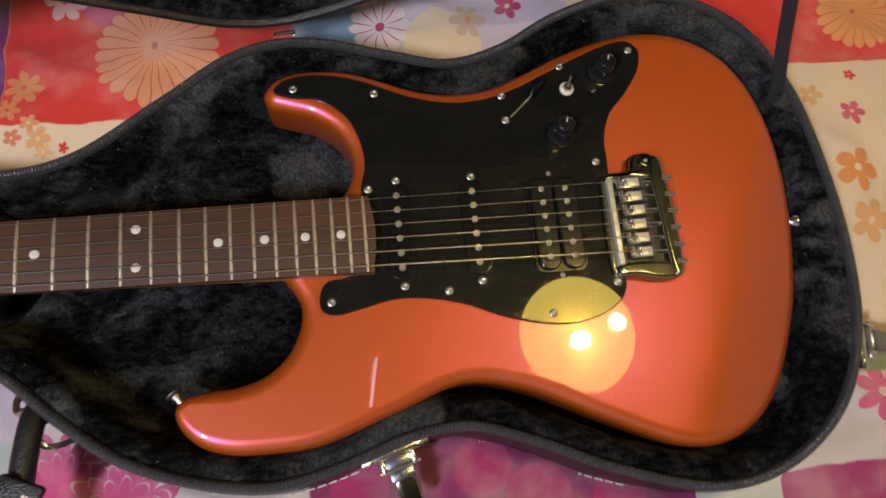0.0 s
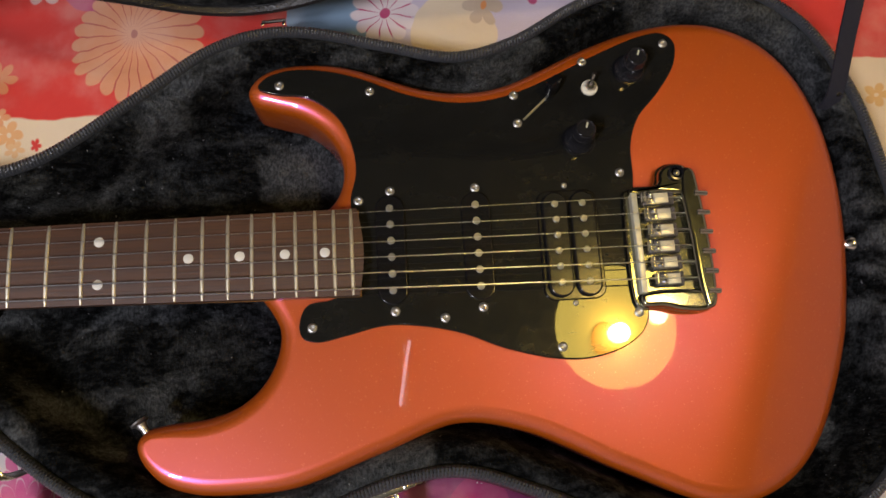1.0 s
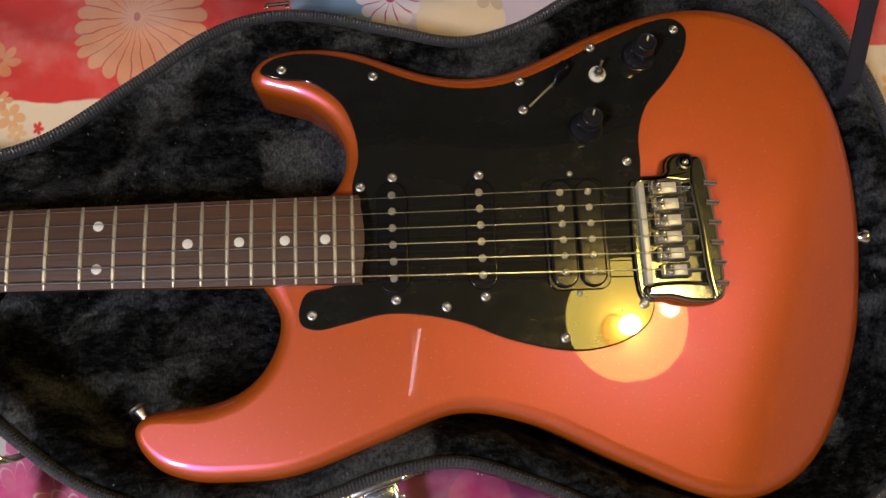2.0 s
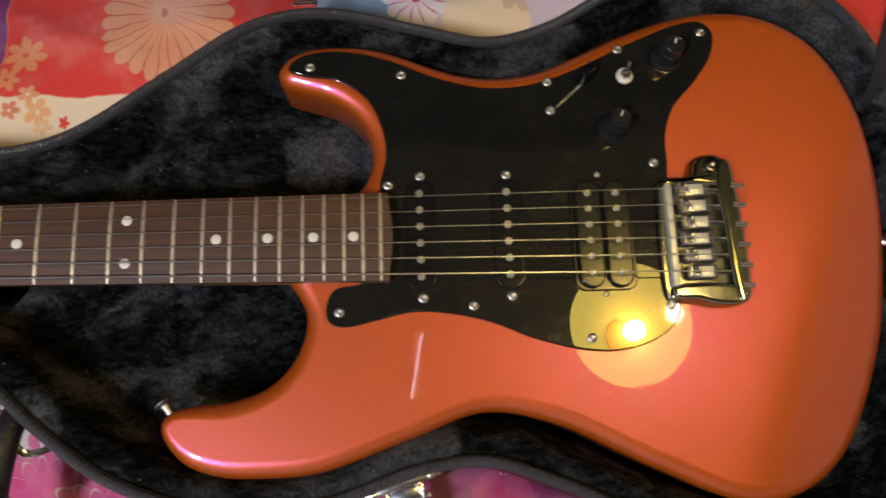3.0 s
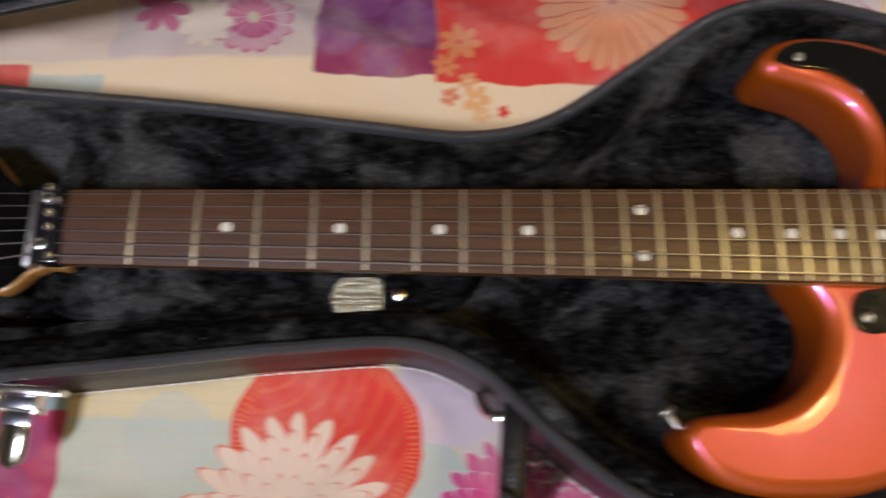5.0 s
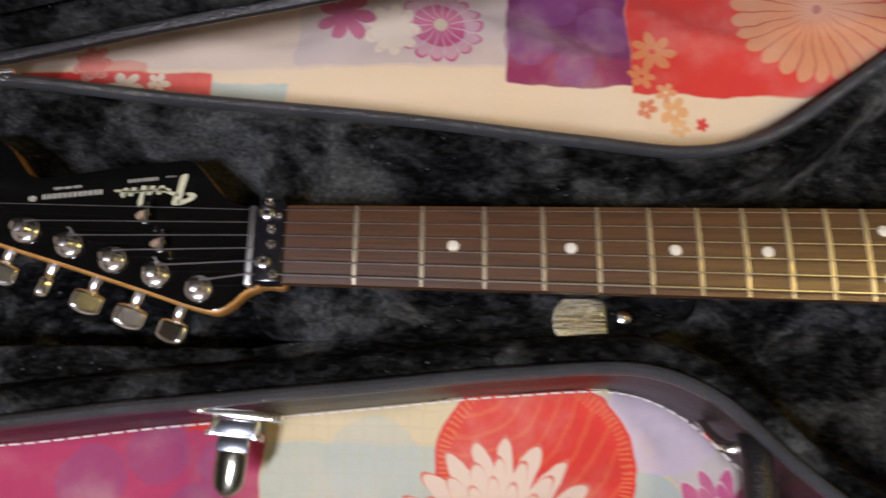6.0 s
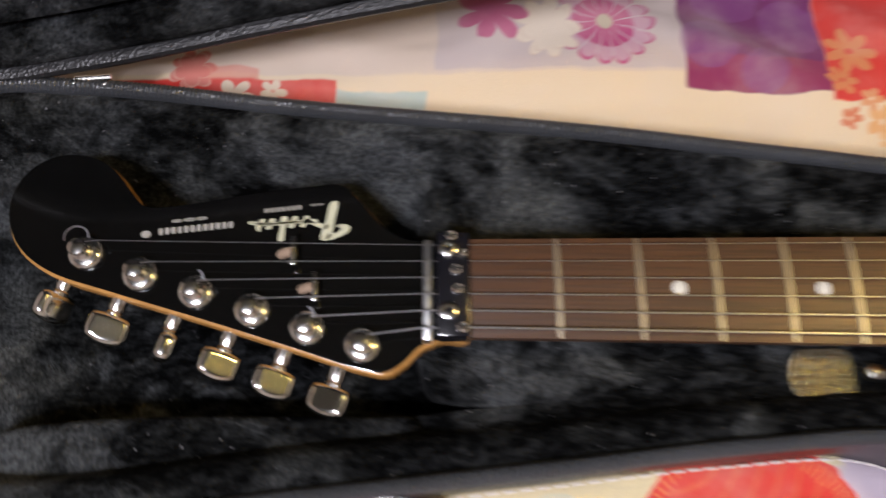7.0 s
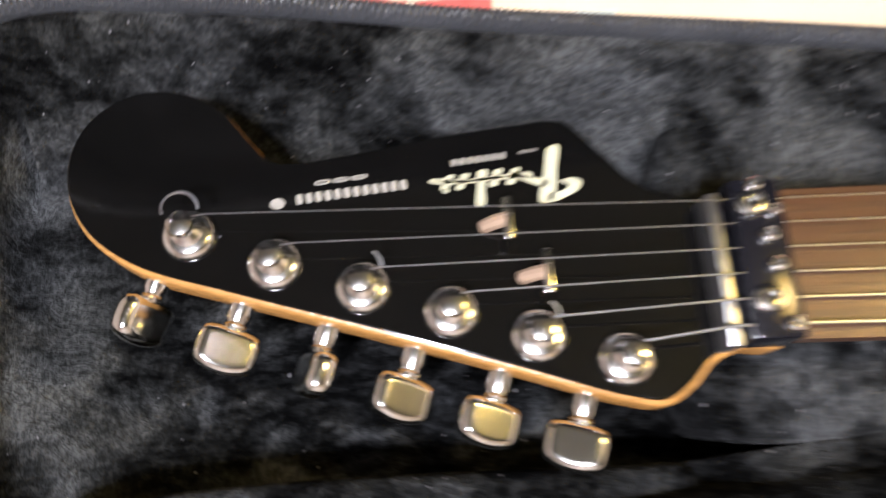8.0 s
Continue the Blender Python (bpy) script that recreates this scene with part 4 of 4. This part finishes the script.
def knob_bm(x, y):
    """A tall black knob: wide knurled skirt, narrower smooth cap with a raised rim."""
    prof = [(0.0100, 0.0), (0.0101, 0.0012), (0.0096, 0.0022), (0.0088, 0.0034), (0.0078, 0.0115), (0.0074, 0.0125), (0.0069, 0.0130), (0.0066, 0.0185), (0.0063, 0.0195),
            (0.0058, 0.0198), (0.0053, 0.0194), (0.0050, 0.0190)]
    bm = lathe(prof, 60)
    for v in bm.verts:
        r = math.hypot(v.co.x, v.co.y)
        k = round(math.atan2(v.co.y, v.co.x) / (2 * math.pi / 60))
        if 0.003 < v.co.z < 0.012 and k % 2:
            v.co.x *= 1 - 0.0009 / r
            v.co.y *= 1 - 0.0009 / r
    return move(bm, x, y, GUARD_TOP + 0.0008)


for x, y in ((0.6575, 0.1200), (0.6180, 0.0705)):
    kb = part("control_knob", knob_bm(x, y), KNOB, guitar, "knurled black control knob", 50)
    part("mark", move(box(-0.0005, 0.0005, 0.0010, 0.0046, 0, 0.0004), x, y, GUARD_TOP + 0.0197, 0, 0, -20), DECAL, kb, "faint pointer mark")
    part("washer", lathe([(0.0112, 0.0), (0.0112, 0.0004), (0.0102, 0.0009)], 32, Matrix.Translation((x, y, GUARD_TOP - 0.0001))), BLACK, kb, "thin black washer")
# mini toggle
toggle = part("toggle_switch", lathe([(0.0056, 0), (0.0056, 0.0012), (0.0048, 0.0018)], 24, Matrix.Translation((0.629, 0.1075, GUARD_TOP))), IVORY, guitar, "chrome mini toggle switch with pale washer")
part("nut", lathe([(0.0040, 0.0), (0.0040, 0.0022), (0.0030, 0.0030)], 6, Matrix.Translation((0.629, 0.1075, GUARD_TOP + 0.0018))), CHROME, toggle)
part("bat", tube([(0.629, 0.1075, GUARD_TOP + 0.003), (0.6295, 0.110, GUARD_TOP + 0.008), (0.630, 0.1125, GUARD_TOP + 0.012)], 0.001, 10, [0.0009, 0.0012, 0.0016]), CHROME, toggle)
# lever switch: slot, lever and tip
slot_way = math.degrees(math.atan2(0.109 - 0.087, 0.607 - 0.583))
selector = part("lever_switch", move(box(-0.016, 0.016, -0.0007, 0.0007, -0.0002, 0.0003), 0.594, 0.097, GUARD_TOP, 0, 0, slot_way), POLE, guitar, "lever pickup switch in a bright slot")
part("tip", move(box(-0.0055, 0.0055, -0.0032, 0.0032, 0.002, 0.014, 0.0018), 0.603, 0.1045, GUARD_TOP, -14, 8, slot_way), BLACK, selector, "black plastic lever tip")
screw(0.607, 0.1105, GUARD_TOP, selector, SMALL_SCREW, 10)


# ---------------------------------------------------------------- bridge
def build_bridge():
    z = BODY_TOP
    outline = spline([(0.643, 0.033), (0.660, 0.035), (0.664, 0.038), (0.666, 0.046), (0.672, 0.050), (0.684, 0.050), (0.689, 0.045), (0.691, 0.030), (0.6935, -0.030), (0.6935, -0.042),
                      (0.690, -0.047), (0.672, -0.048), (0.660, -0.045), (0.645, -0.044), (0.642, -0.040), (0.642, 0.028)], 0.0015)
    bridge = part("bridge", slab(outline, z + 0.0005, z + 0.006, 0.0015, 4), DARK_CHROME, guitar, "chrome tremolo bridge")
    rail = spline([(0.682, 0.046), (0.6885, 0.045), (0.6915, 0.030), (0.6942, -0.032), (0.692, -0.045), (0.686, -0.047), (0.683, -0.035), (0.681, 0.0), (0.679, 0.032)], 0.0015)
    part("rear_bar", slab(rail, z + 0.004, z + 0.0125, 0.003, 5), DARK_CHROME, bridge)
    rail = spline([(0.645, -0.036), (0.682, -0.0345), (0.690, -0.038), (0.688, -0.047), (0.672, -0.0475), (0.660, -0.0445), (0.646, -0.043)], 0.0015)
    part("side_bar", slab(rail, z + 0.004, z + 0.0115, 0.003, 5), DARK_CHROME, bridge)
    rail = spline([(0.645, 0.029), (0.664, 0.030), (0.680, 0.029), (0.685, 0.034), (0.684, 0.047), (0.673, 0.0485), (0.667, 0.045), (0.664, 0.036), (0.646, 0.0335)], 0.0015)
    part("side_bar", slab(rail, z + 0.004, z + 0.0115, 0.0025, 5), DARK_CHROME, bridge)
    part("arm_socket", lathe([(0.005, 0), (0.005, 0.002), (0.0036, 0.0022), (0.0034, -0.004)], 20, Matrix.Translation((0.677, 0.042, z + 0.0115))), BLACK_METAL, bridge)
    part("arm_socket_screw", lathe([(0.0022, 0), (0.0022, 0.002), (0.001, 0.0026)], 12, Matrix.Translation((0.677, 0.042, z + 0.011))), CHROME, bridge)
    part("front_strip", box(0.6455, 0.6495, -0.035, 0.030, z + 0.006, z + 0.0115, 0.0006), PLATE, bridge, "pale front strip")
    for k in range(6):
        y = 0.0262 - k * 0.0106
        dx = (0.0, 0.001, 0.002, 0.0004, 0.0014, 0.0026)[k]
        saddle = part("saddle", box(0.6535 + dx, 0.6740, y - 0.0046, y + 0.0046, z + 0.0058, z + 0.0105, 0.0009), SADDLE, bridge, "dark saddle block")
        part("saddle_plate", box(0.6605 + dx, 0.6700 + 0.5 * dx, y - 0.0034, y + 0.0032, z + 0.0104, z + 0.0114, 0.0004), PLATE, saddle)
        part("saddle_screw", move(lathe([(0.0013, 0), (0.0013, 0.0028), (0.0007, 0.0031)], 10), 0.6585 + dx, y - 0.0018, z + 0.0100), CHROME, saddle)
        part("saddle_screw", move(lathe([(0.0013, 0), (0.0013, 0.0028), (0.0007, 0.0031)], 10), 0.6585 + dx, y + 0.0022, z + 0.0100), CHROME, saddle)
        part("roller", tube([(0.6535 + dx, y - 0.0032, z + 0.0120), (0.6535 + dx, y + 0.0032, z + 0.0120)], 0.0017, 12), CHROME, saddle)
        part("intonation_screw", tube([(0.672, y, z + 0.0085), (0.684, y, z + 0.0085)], 0.0012, 8), CHROME, saddle)
    for k in range(6):
        y = 0.028 - k * 0.0128
        part("fine_tuner", tube([(0.6870, y, z + 0.0120), (0.6955, y - 0.0003, z + 0.0108)], 0.0020, 12), CHROME, bridge)


build_bridge()


# ---------------------------------------------------------------- neck
def fret_x(n):
    return SCALE * (1 - 2 ** (-n / 12))


def half_width(x):
    return 0.0208 + 0.0068 * x / 0.471


def build_neck():
    bm = bmesh.new()
    xs = np.linspace(-0.010, 0.471, 40)
    rows = []
    for x in xs:
        w = half_width(max(x, 0)) - 0.0002
        row = []
        for k in range(13):
            a = math.pi * k / 12
            full = min(1.0, max(0.0, (x - 0.27) / 0.13)) ** 1.5
            c = math.copysign(abs(math.cos(a)) ** (1 - 0.75 * full), math.cos(a)) if abs(math.cos(a)) > 1e-6 else 0.0
            row.append(bm.verts.new((x, w * c, FB_TOP - 0.0058 - (0.0155 + 0.006 * full) * math.sin(a) ** 0.75)))
        rows.append(row)
    for a, b in zip(rows, rows[1:]):
        for k in range(12):
            bm.faces.new((a[k], a[k + 1], b[k + 1], b[k]))
        bm.faces.new((a[12], a[0], b[0], b[12]))
    bm.faces.new(rows[0]), bm.faces.new(rows[-1])
    neck = part("neck", bm, MAPLE, guitar, "varnished maple neck")
    # fingerboard with a slight radius
    bm = bmesh.new()
    rows = []
    end = [(0.4700 + 0.0034 * math.sin(math.pi * k / 12)) for k in range(13)]
    for i, x in enumerate(np.linspace(0.0, 0.4705, 30)):
        row = []
        for k in range(13):
            u = -1 + 2 * k / 12
            w = half_width(x)
            xx = x if i < 29 else end[k]
            row.append(bm.verts.new((xx, w * u, FB_TOP - 0.0011 * u * u)))
        low = [bm.verts.new((row[0].co.x, row[0].co.y, FB_TOP - 0.0062)), bm.verts.new((row[-1].co.x, row[-1].co.y, FB_TOP - 0.0062))]
        rows.append([low[0]] + row + [low[1]])
    for a, b in zip(rows, rows[1:]):
        for k in range(len(a) - 1):
            bm.faces.new((a[k], b[k], b[k + 1], a[k + 1]))
    bm.faces.new(rows[0]), bm.faces.new(rows[-1])
    board = part("fingerboard", bm, ROSEWOOD, neck, "rosewood fingerboard", 30)
    for n in range(1, 23):
        w = half_width(fret_x(n)) - 0.0002
        prof = [(-0.0013, -0.0005), (-0.0011, 0.0004), (-0.0005, 0.0009), (0.0005, 0.0009), (0.0011, 0.0004), (0.0013, -0.0005)]
        bm = bmesh.new()
        rows = []
        for k in range(9):
            u = -1 + 2 * k / 8
            tip = 0.6 if abs(u) > 0.99 else 1.0
            rows.append([bm.verts.new((fret_x(n) + a * tip, w * u, FB_TOP - 0.0011 * u * u + b * tip)) for a, b in prof])
        for a, b in zip(rows, rows[1:]):
            bridge_rings(bm, a, b)
        bm.faces.new(rows[0]), bm.faces.new(rows[-1])
        part("fret", bm, FRET, neck)
    dot = mesh_of("dot", lathe([(0.0031, -0.001), (0.0031, 0.0), (0.0028, 0.00015)], 20), DOT)
    for n, ys in ((3, (0,)), (5, (0,)), (7, (0,)), (9, (0,)), (12, (0.0128, -0.0134)), (15, (0,)), (17, (0,)), (19, (0,)), (21, (0,))):
        for y in ys:
            ob = new("position_dot", dot)
            ob.parent = neck
            ob.location = ((fret_x(n) + fret_x(n - 1)) / 2, y, FB_TOP + 0.0001 - 0.0011 * (y / 0.026) ** 2)
    return neck


neck = build_neck()

HEAD_LOOP = spline([
    (0.000, 0.0205), (-0.014, 0.0215), (-0.024, 0.0225), (-0.033, 0.0270), (-0.043, 0.0380), (-0.052, 0.0462), (-0.065, 0.0455), (-0.089, 0.0420), (-0.112, 0.0375), (-0.126, 0.0355), (-0.1325, 0.0362),
    (-0.138, 0.0420), (-0.147, 0.0525), (-0.159, 0.0583), (-0.172, 0.0575), (-0.182, 0.0505), (-0.187, 0.0400), (-0.1865, 0.0280), (-0.180, 0.0160), (-0.167, 0.0065),
    (-0.143, -0.0015), (-0.106, -0.0125), (-0.070, -0.0237), (-0.042, -0.0325), (-0.0325, -0.0338), (-0.0255, -0.0300), (-0.018, -0.0230), (-0.010, -0.0208), (0.0, -0.0205)], 0.0015)
HEAD_LOOP = HEAD_LOOP * np.where(HEAD_LOOP[:, :1] < -0.014, (1.045, 1.04), (1.0, 1.0))
head = part("headstock", slab(HEAD_LOOP, HEAD_TOP - 0.0145, HEAD_TOP - 0.0006, 0.0014, 3, 0.0042), MAPLE, guitar, "maple headstock with black lacquered face")
face_loop = inset(HEAD_LOOP, 0.0007) + np.array((-0.0004, 0.0008))
part("head_face", slab(face_loop, HEAD_TOP - 0.0007, HEAD_TOP, 0.0004, 2), HEAD_BLACK, head, "glossy black headstock face")

# locking clamp and string bar at the nut
clamp = part("locking_nut", box(-0.0140, -0.0002, -0.0212, 0.0228, HEAD_TOP, FB_TOP + 0.0030, 0.0012), BLACK_METAL, guitar, "black locking string clamp at the nut")
for x, y, r in ((-0.0092, 0.0153, 0.0040), (-0.0092, -0.0108, 0.0040), (-0.0062, 0.0062, 0.0023), (-0.0055, -0.0018, 0.0023), (-0.0080, 0.0206, 0.0022), (-0.0030, 0.0134, 0.0018), (-0.0034, -0.0176, 0.0023)):
    screw_head = part("clamp_screw", lathe([(r, -0.001), (r, 0.0010), (r * 0.90, 0.0018), (r * 0.60, 0.0023), (r * 0.48, 0.0023), (r * 0.42, 0.0012)], 18, Matrix.Translation((x, y, FB_TOP + 0.0030))), CHROME, clamp)
    part("hex_socket", lathe([(r * 0.42, 0.0012), (r * 0.40, 0.00125), (r * 0.05, 0.0013)], 6, Matrix.Translation((x, y, FB_TOP + 0.0030))), BLACK_METAL, screw_head)
part("string_bar", box(-0.0192, -0.0157, -0.0222, 0.0204, HEAD_TOP - 0.0005, FB_TOP - 0.0006, 0.0008), BONE, clamp, "brushed nickel string bar")

POSTS = [(-0.1605, 0.0160), (-0.1372, 0.0070), (-0.1135, -0.0005), (-0.0900, -0.0080), (-0.0670, -0.0154), (-0.0442, -0.0226)]
EDGE_WAY = Vector((-0.305, -0.952, 0)).normalized()
SPINS = (-62, -19, 62, -26, -20, 10)
for k, (x, y) in enumerate(POSTS):
    tuner = part("tuner", lathe([(0.0074, 0), (0.0074, 0.0010), (0.0066, 0.0022), (0.0052, 0.0030)], 24, Matrix.Translation((x, y, HEAD_TOP))), CHROME, head, "chrome machine head")
    part("post", lathe([(0.0042, 0), (0.0040, 0.0025), (0.0027, 0.0035), (0.0027, 0.0055), (0.0037, 0.0068), (0.0034, 0.0080), (0.0016, 0.0086)], 20, Matrix.Translation((x, y, HEAD_TOP + 0.0025))), CHROME, tuner)
    # shaft and button beyond the lower edge
    along = Vector((0.952, -0.305, 0))
    edge = Vector((x, y, 0)) + EDGE_WAY * 0.0135 + along * -0.0068
    a = Vector((edge.x, edge.y, HEAD_TOP - 0.0085))
    turn = math.degrees(math.atan2(EDGE_WAY.y, EDGE_WAY.x)) - 90
    m = Matrix.Translation(a) @ pose(0, 0, 0, 0, 0, turn)
    shaft = lathe([(0.0034, -0.004), (0.0034, 0.002), (0.0028, 0.003), (0.0028, 0.0035), (0.0034, 0.0042), (0.0022, 0.0055), (0.0022, 0.007)], 16, pose(0, 0, 0, -90, 0, 0))
    shaft.transform(m)
    part("shaft", shaft, CHROME, tuner)
    prof = np.array([(-0.0055, 0.0), (-0.0070, 0.0010), (-0.0074, 0.0070), (-0.0066, 0.0096), (-0.0030, 0.0112), (0.0, 0.0115), (0.0030, 0.0112), (0.0066, 0.0096), (0.0074, 0.0070), (0.0070, 0.0010), (0.0055, 0.0)])
    btn = slab(spline(prof, 0.0012), -0.0032, 0.0032, 0.0025, 4, 0.0025)
    btn.transform(m @ pose(0, 0.0052, 0, 0, SPINS[k], 0) @ Matrix.Diagonal((1.14, 1.10, 1.10, 1)))
    part("button", btn, BUTTON_CHROME, tuner)

for x, y in ((-0.0735, 0.0160), (-0.0640, 0.0008)):
    tree = part("string_tree", box(x - 0.0012, x + 0.0012, y - 0.0062, y + 0.0062, HEAD_TOP + 0.0055, HEAD_TOP + 0.0072, 0.0005), CHROME, head, "small string tree")
    part("spacer", tube([(x - 0.006, y, HEAD_TOP), (x - 0.003, y, HEAD_TOP + 0.004), (x, y, HEAD_TOP + 0.006)], 0.0021, 10), TAN, tree, "tan plastic spacer")

# maker's mark as plain shapes, the small lines as bars
def head_shape(points, material, label, name="decal"):
    loop = spline(points, 0.0006)
    return part(name, slab(loop, HEAD_TOP - 0.0001, HEAD_TOP + 0.00012, 0.00005, 1), material, head, label)


def local(u, v):
    """u runs along the mark towards the tip, v towards the strings."""
    o, a, b = Vector((-0.0565, 0.0405)), Vector((-0.993, -0.120)), Vector((0.120, -0.993))
    q = o + a * u + b * v
    return (q.x, q.y)


# a slanted stroke with a hooked foot, then five short strokes and a thin tail
head_shape([local(*p) for p in ((0.0, 0.0), (0.0028, 0.0002), (0.0056, 0.0080), (0.0086, 0.0166), (0.0060, 0.0172), (0.0040, 0.0150), (0.0020, 0.0080))], DECAL, "cream emblem stroke")
head_shape([local(*p) for p in ((0.0058, 0.0171), (0.0010, 0.0163), (-0.0034, 0.0142), (-0.0042, 0.0120), (-0.0010, 0.0106), (0.0016, 0.0112), (-0.0006, 0.0128), (0.0016, 0.0142), (0.0056, 0.0146))], DECAL, "cream emblem hook")
head_shape([local(*p) for p in ((0.0050, 0.0105), (0.0100, 0.0086), (0.0142, 0.0062), (0.0146, 0.0074), (0.0105, 0.0102), (0.0056, 0.0122))], DECAL, "cream emblem stroke")
for u, v0, v1 in ((0.0135, 0.0056, 0.0098), (0.0185, 0.0052, 0.0096), (0.0232, 0.0048, 0.0152), (0.0282, 0.0052, 0.0092), (0.0325, 0.0050, 0.0086)):
    w = v1 - v0
    head_shape([local(u - 0.0012, v0), local(u + 0.0010, v0 - 0.0003), local(u + 0.0022, v0 + 0.45 * w), local(u + 0.0034, v1), local(u + 0.0014, v1 + 0.0003), local(u + 0.0002, v0 + 0.5 * w)], DECAL, "cream emblem stroke")
head_shape([local(0.0095, 0.0074), local(0.0200, 0.0068), local(0.0300, 0.0066), local(0.0385, 0.0052), local(0.0388, 0.0060), local(0.0300, 0.0078), local(0.0200, 0.0080), local(0.0095, 0.0086)], DECAL, "thin cream emblem tail")
head_shape([local(0.0338, 0.0088), local(0.0348, 0.0085), local(0.0354, 0.0094), local(0.0345, 0.0101), local(0.0336, 0.0097)], DECAL, "small cream dot")


def bars(u0, u1, v0, v1, count, gap=0.35):
    """A line of small upright bars."""
    step = (u1 - u0) / count
    for k in range(count):
        u = u0 + k * step
        w = step * (1 - gap)
        head_shape([local(u, v0), local(u + w, v0), local(u + w, v1), local(u, v1)], GREY_DECAL, "small grey bar")


bars(0.0455, 0.0775, 0.0042, 0.0070, 12, 0.5)
bars(0.0160, 0.0325, 0.0000, 0.0019, 7, 0.5)
bars(0.0065, 0.0120, 0.0002, 0.0008, 2, 0.15)
bars(0.0560, 0.0715, 0.0010, 0.0018, 3, 0.15)
head_shape([local(0.0806, 0.0046), local(0.0828, 0.0046), local(0.0838, 0.0060), local(0.0826, 0.0076), local(0.0804, 0.0074), local(0.0796, 0.0060)], GREY_DECAL, "small grey dot")

# strings
GAUGE = (0.00017, 0.00020, 0.00025, 0.00031, 0.00039, 0.00047)
for k in range(6):
    yn, yb = 0.0172 - k * 0.0069, 0.0262 - k * 0.0106
    px, py = POSTS[k]
    zt = HEAD_TOP + 0.0076
    path = [(0.684, yb, BODY_TOP + 0.0095), (0.660, yb, BODY_TOP + 0.0122), (0.6535, yb, BODY_TOP + 0.0140), (0.32, (yn + yb) / 2, FB_TOP + 0.0032), (0.0, yn, FB_TOP + 0.0022),
            (-0.0185, yn, FB_TOP + 0.0018), (px + 0.006, py + 0.0036, zt - 0.0005), (px + 0.001, py + 0.0031, zt - 0.001), (px - 0.0030, py + 0.0005, zt - 0.0015), (px, py - 0.0030, zt - 0.002), (px + 0.003, py, zt - 0.0025)]
    part("string", tube(path, GAUGE[k], 6), STRING, guitar)
for x, y, a in ((-0.1600, 0.0195, 0), (-0.1125, 0.0022, 60), (-0.0675, -0.0128, 40)):
    loop = [(x + 0.0045 * math.cos(t), y + 0.0045 * math.sin(t), HEAD_TOP + 0.011 + 0.0006 * t) for t in np.linspace(0, 3.6 if a == 0 else 1.0, 12)]
    part("string_end", tube(loop, 0.0004, 6), STRING, guitar)

# strap button on the long horn
part("strap_button", lathe([(0.0024, 0), (0.0026, 0.001), (0.0024, 0.006), (0.0036, 0.0095), (0.0058, 0.0108), (0.0056, 0.0120), (0.003, 0.0126)], 24, Matrix.Translation((0.3368, -0.1040, 0.062)) @ pose(0, 0, 0, -90, 0, 35)), DULL_CHROME, guitar, "nickel strap button")
part("strap_button", lathe([(0.0030, 0), (0.0034, 0.001), (0.0030, 0.006), (0.0060, 0.0105), (0.0060, 0.0120), (0.004, 0.0126)], 24, Matrix.Translation((0.796, -0.004, 0.062)) @ pose(0, 0, 0, 0, 90, 0)), CHROME, guitar, "nickel strap button")
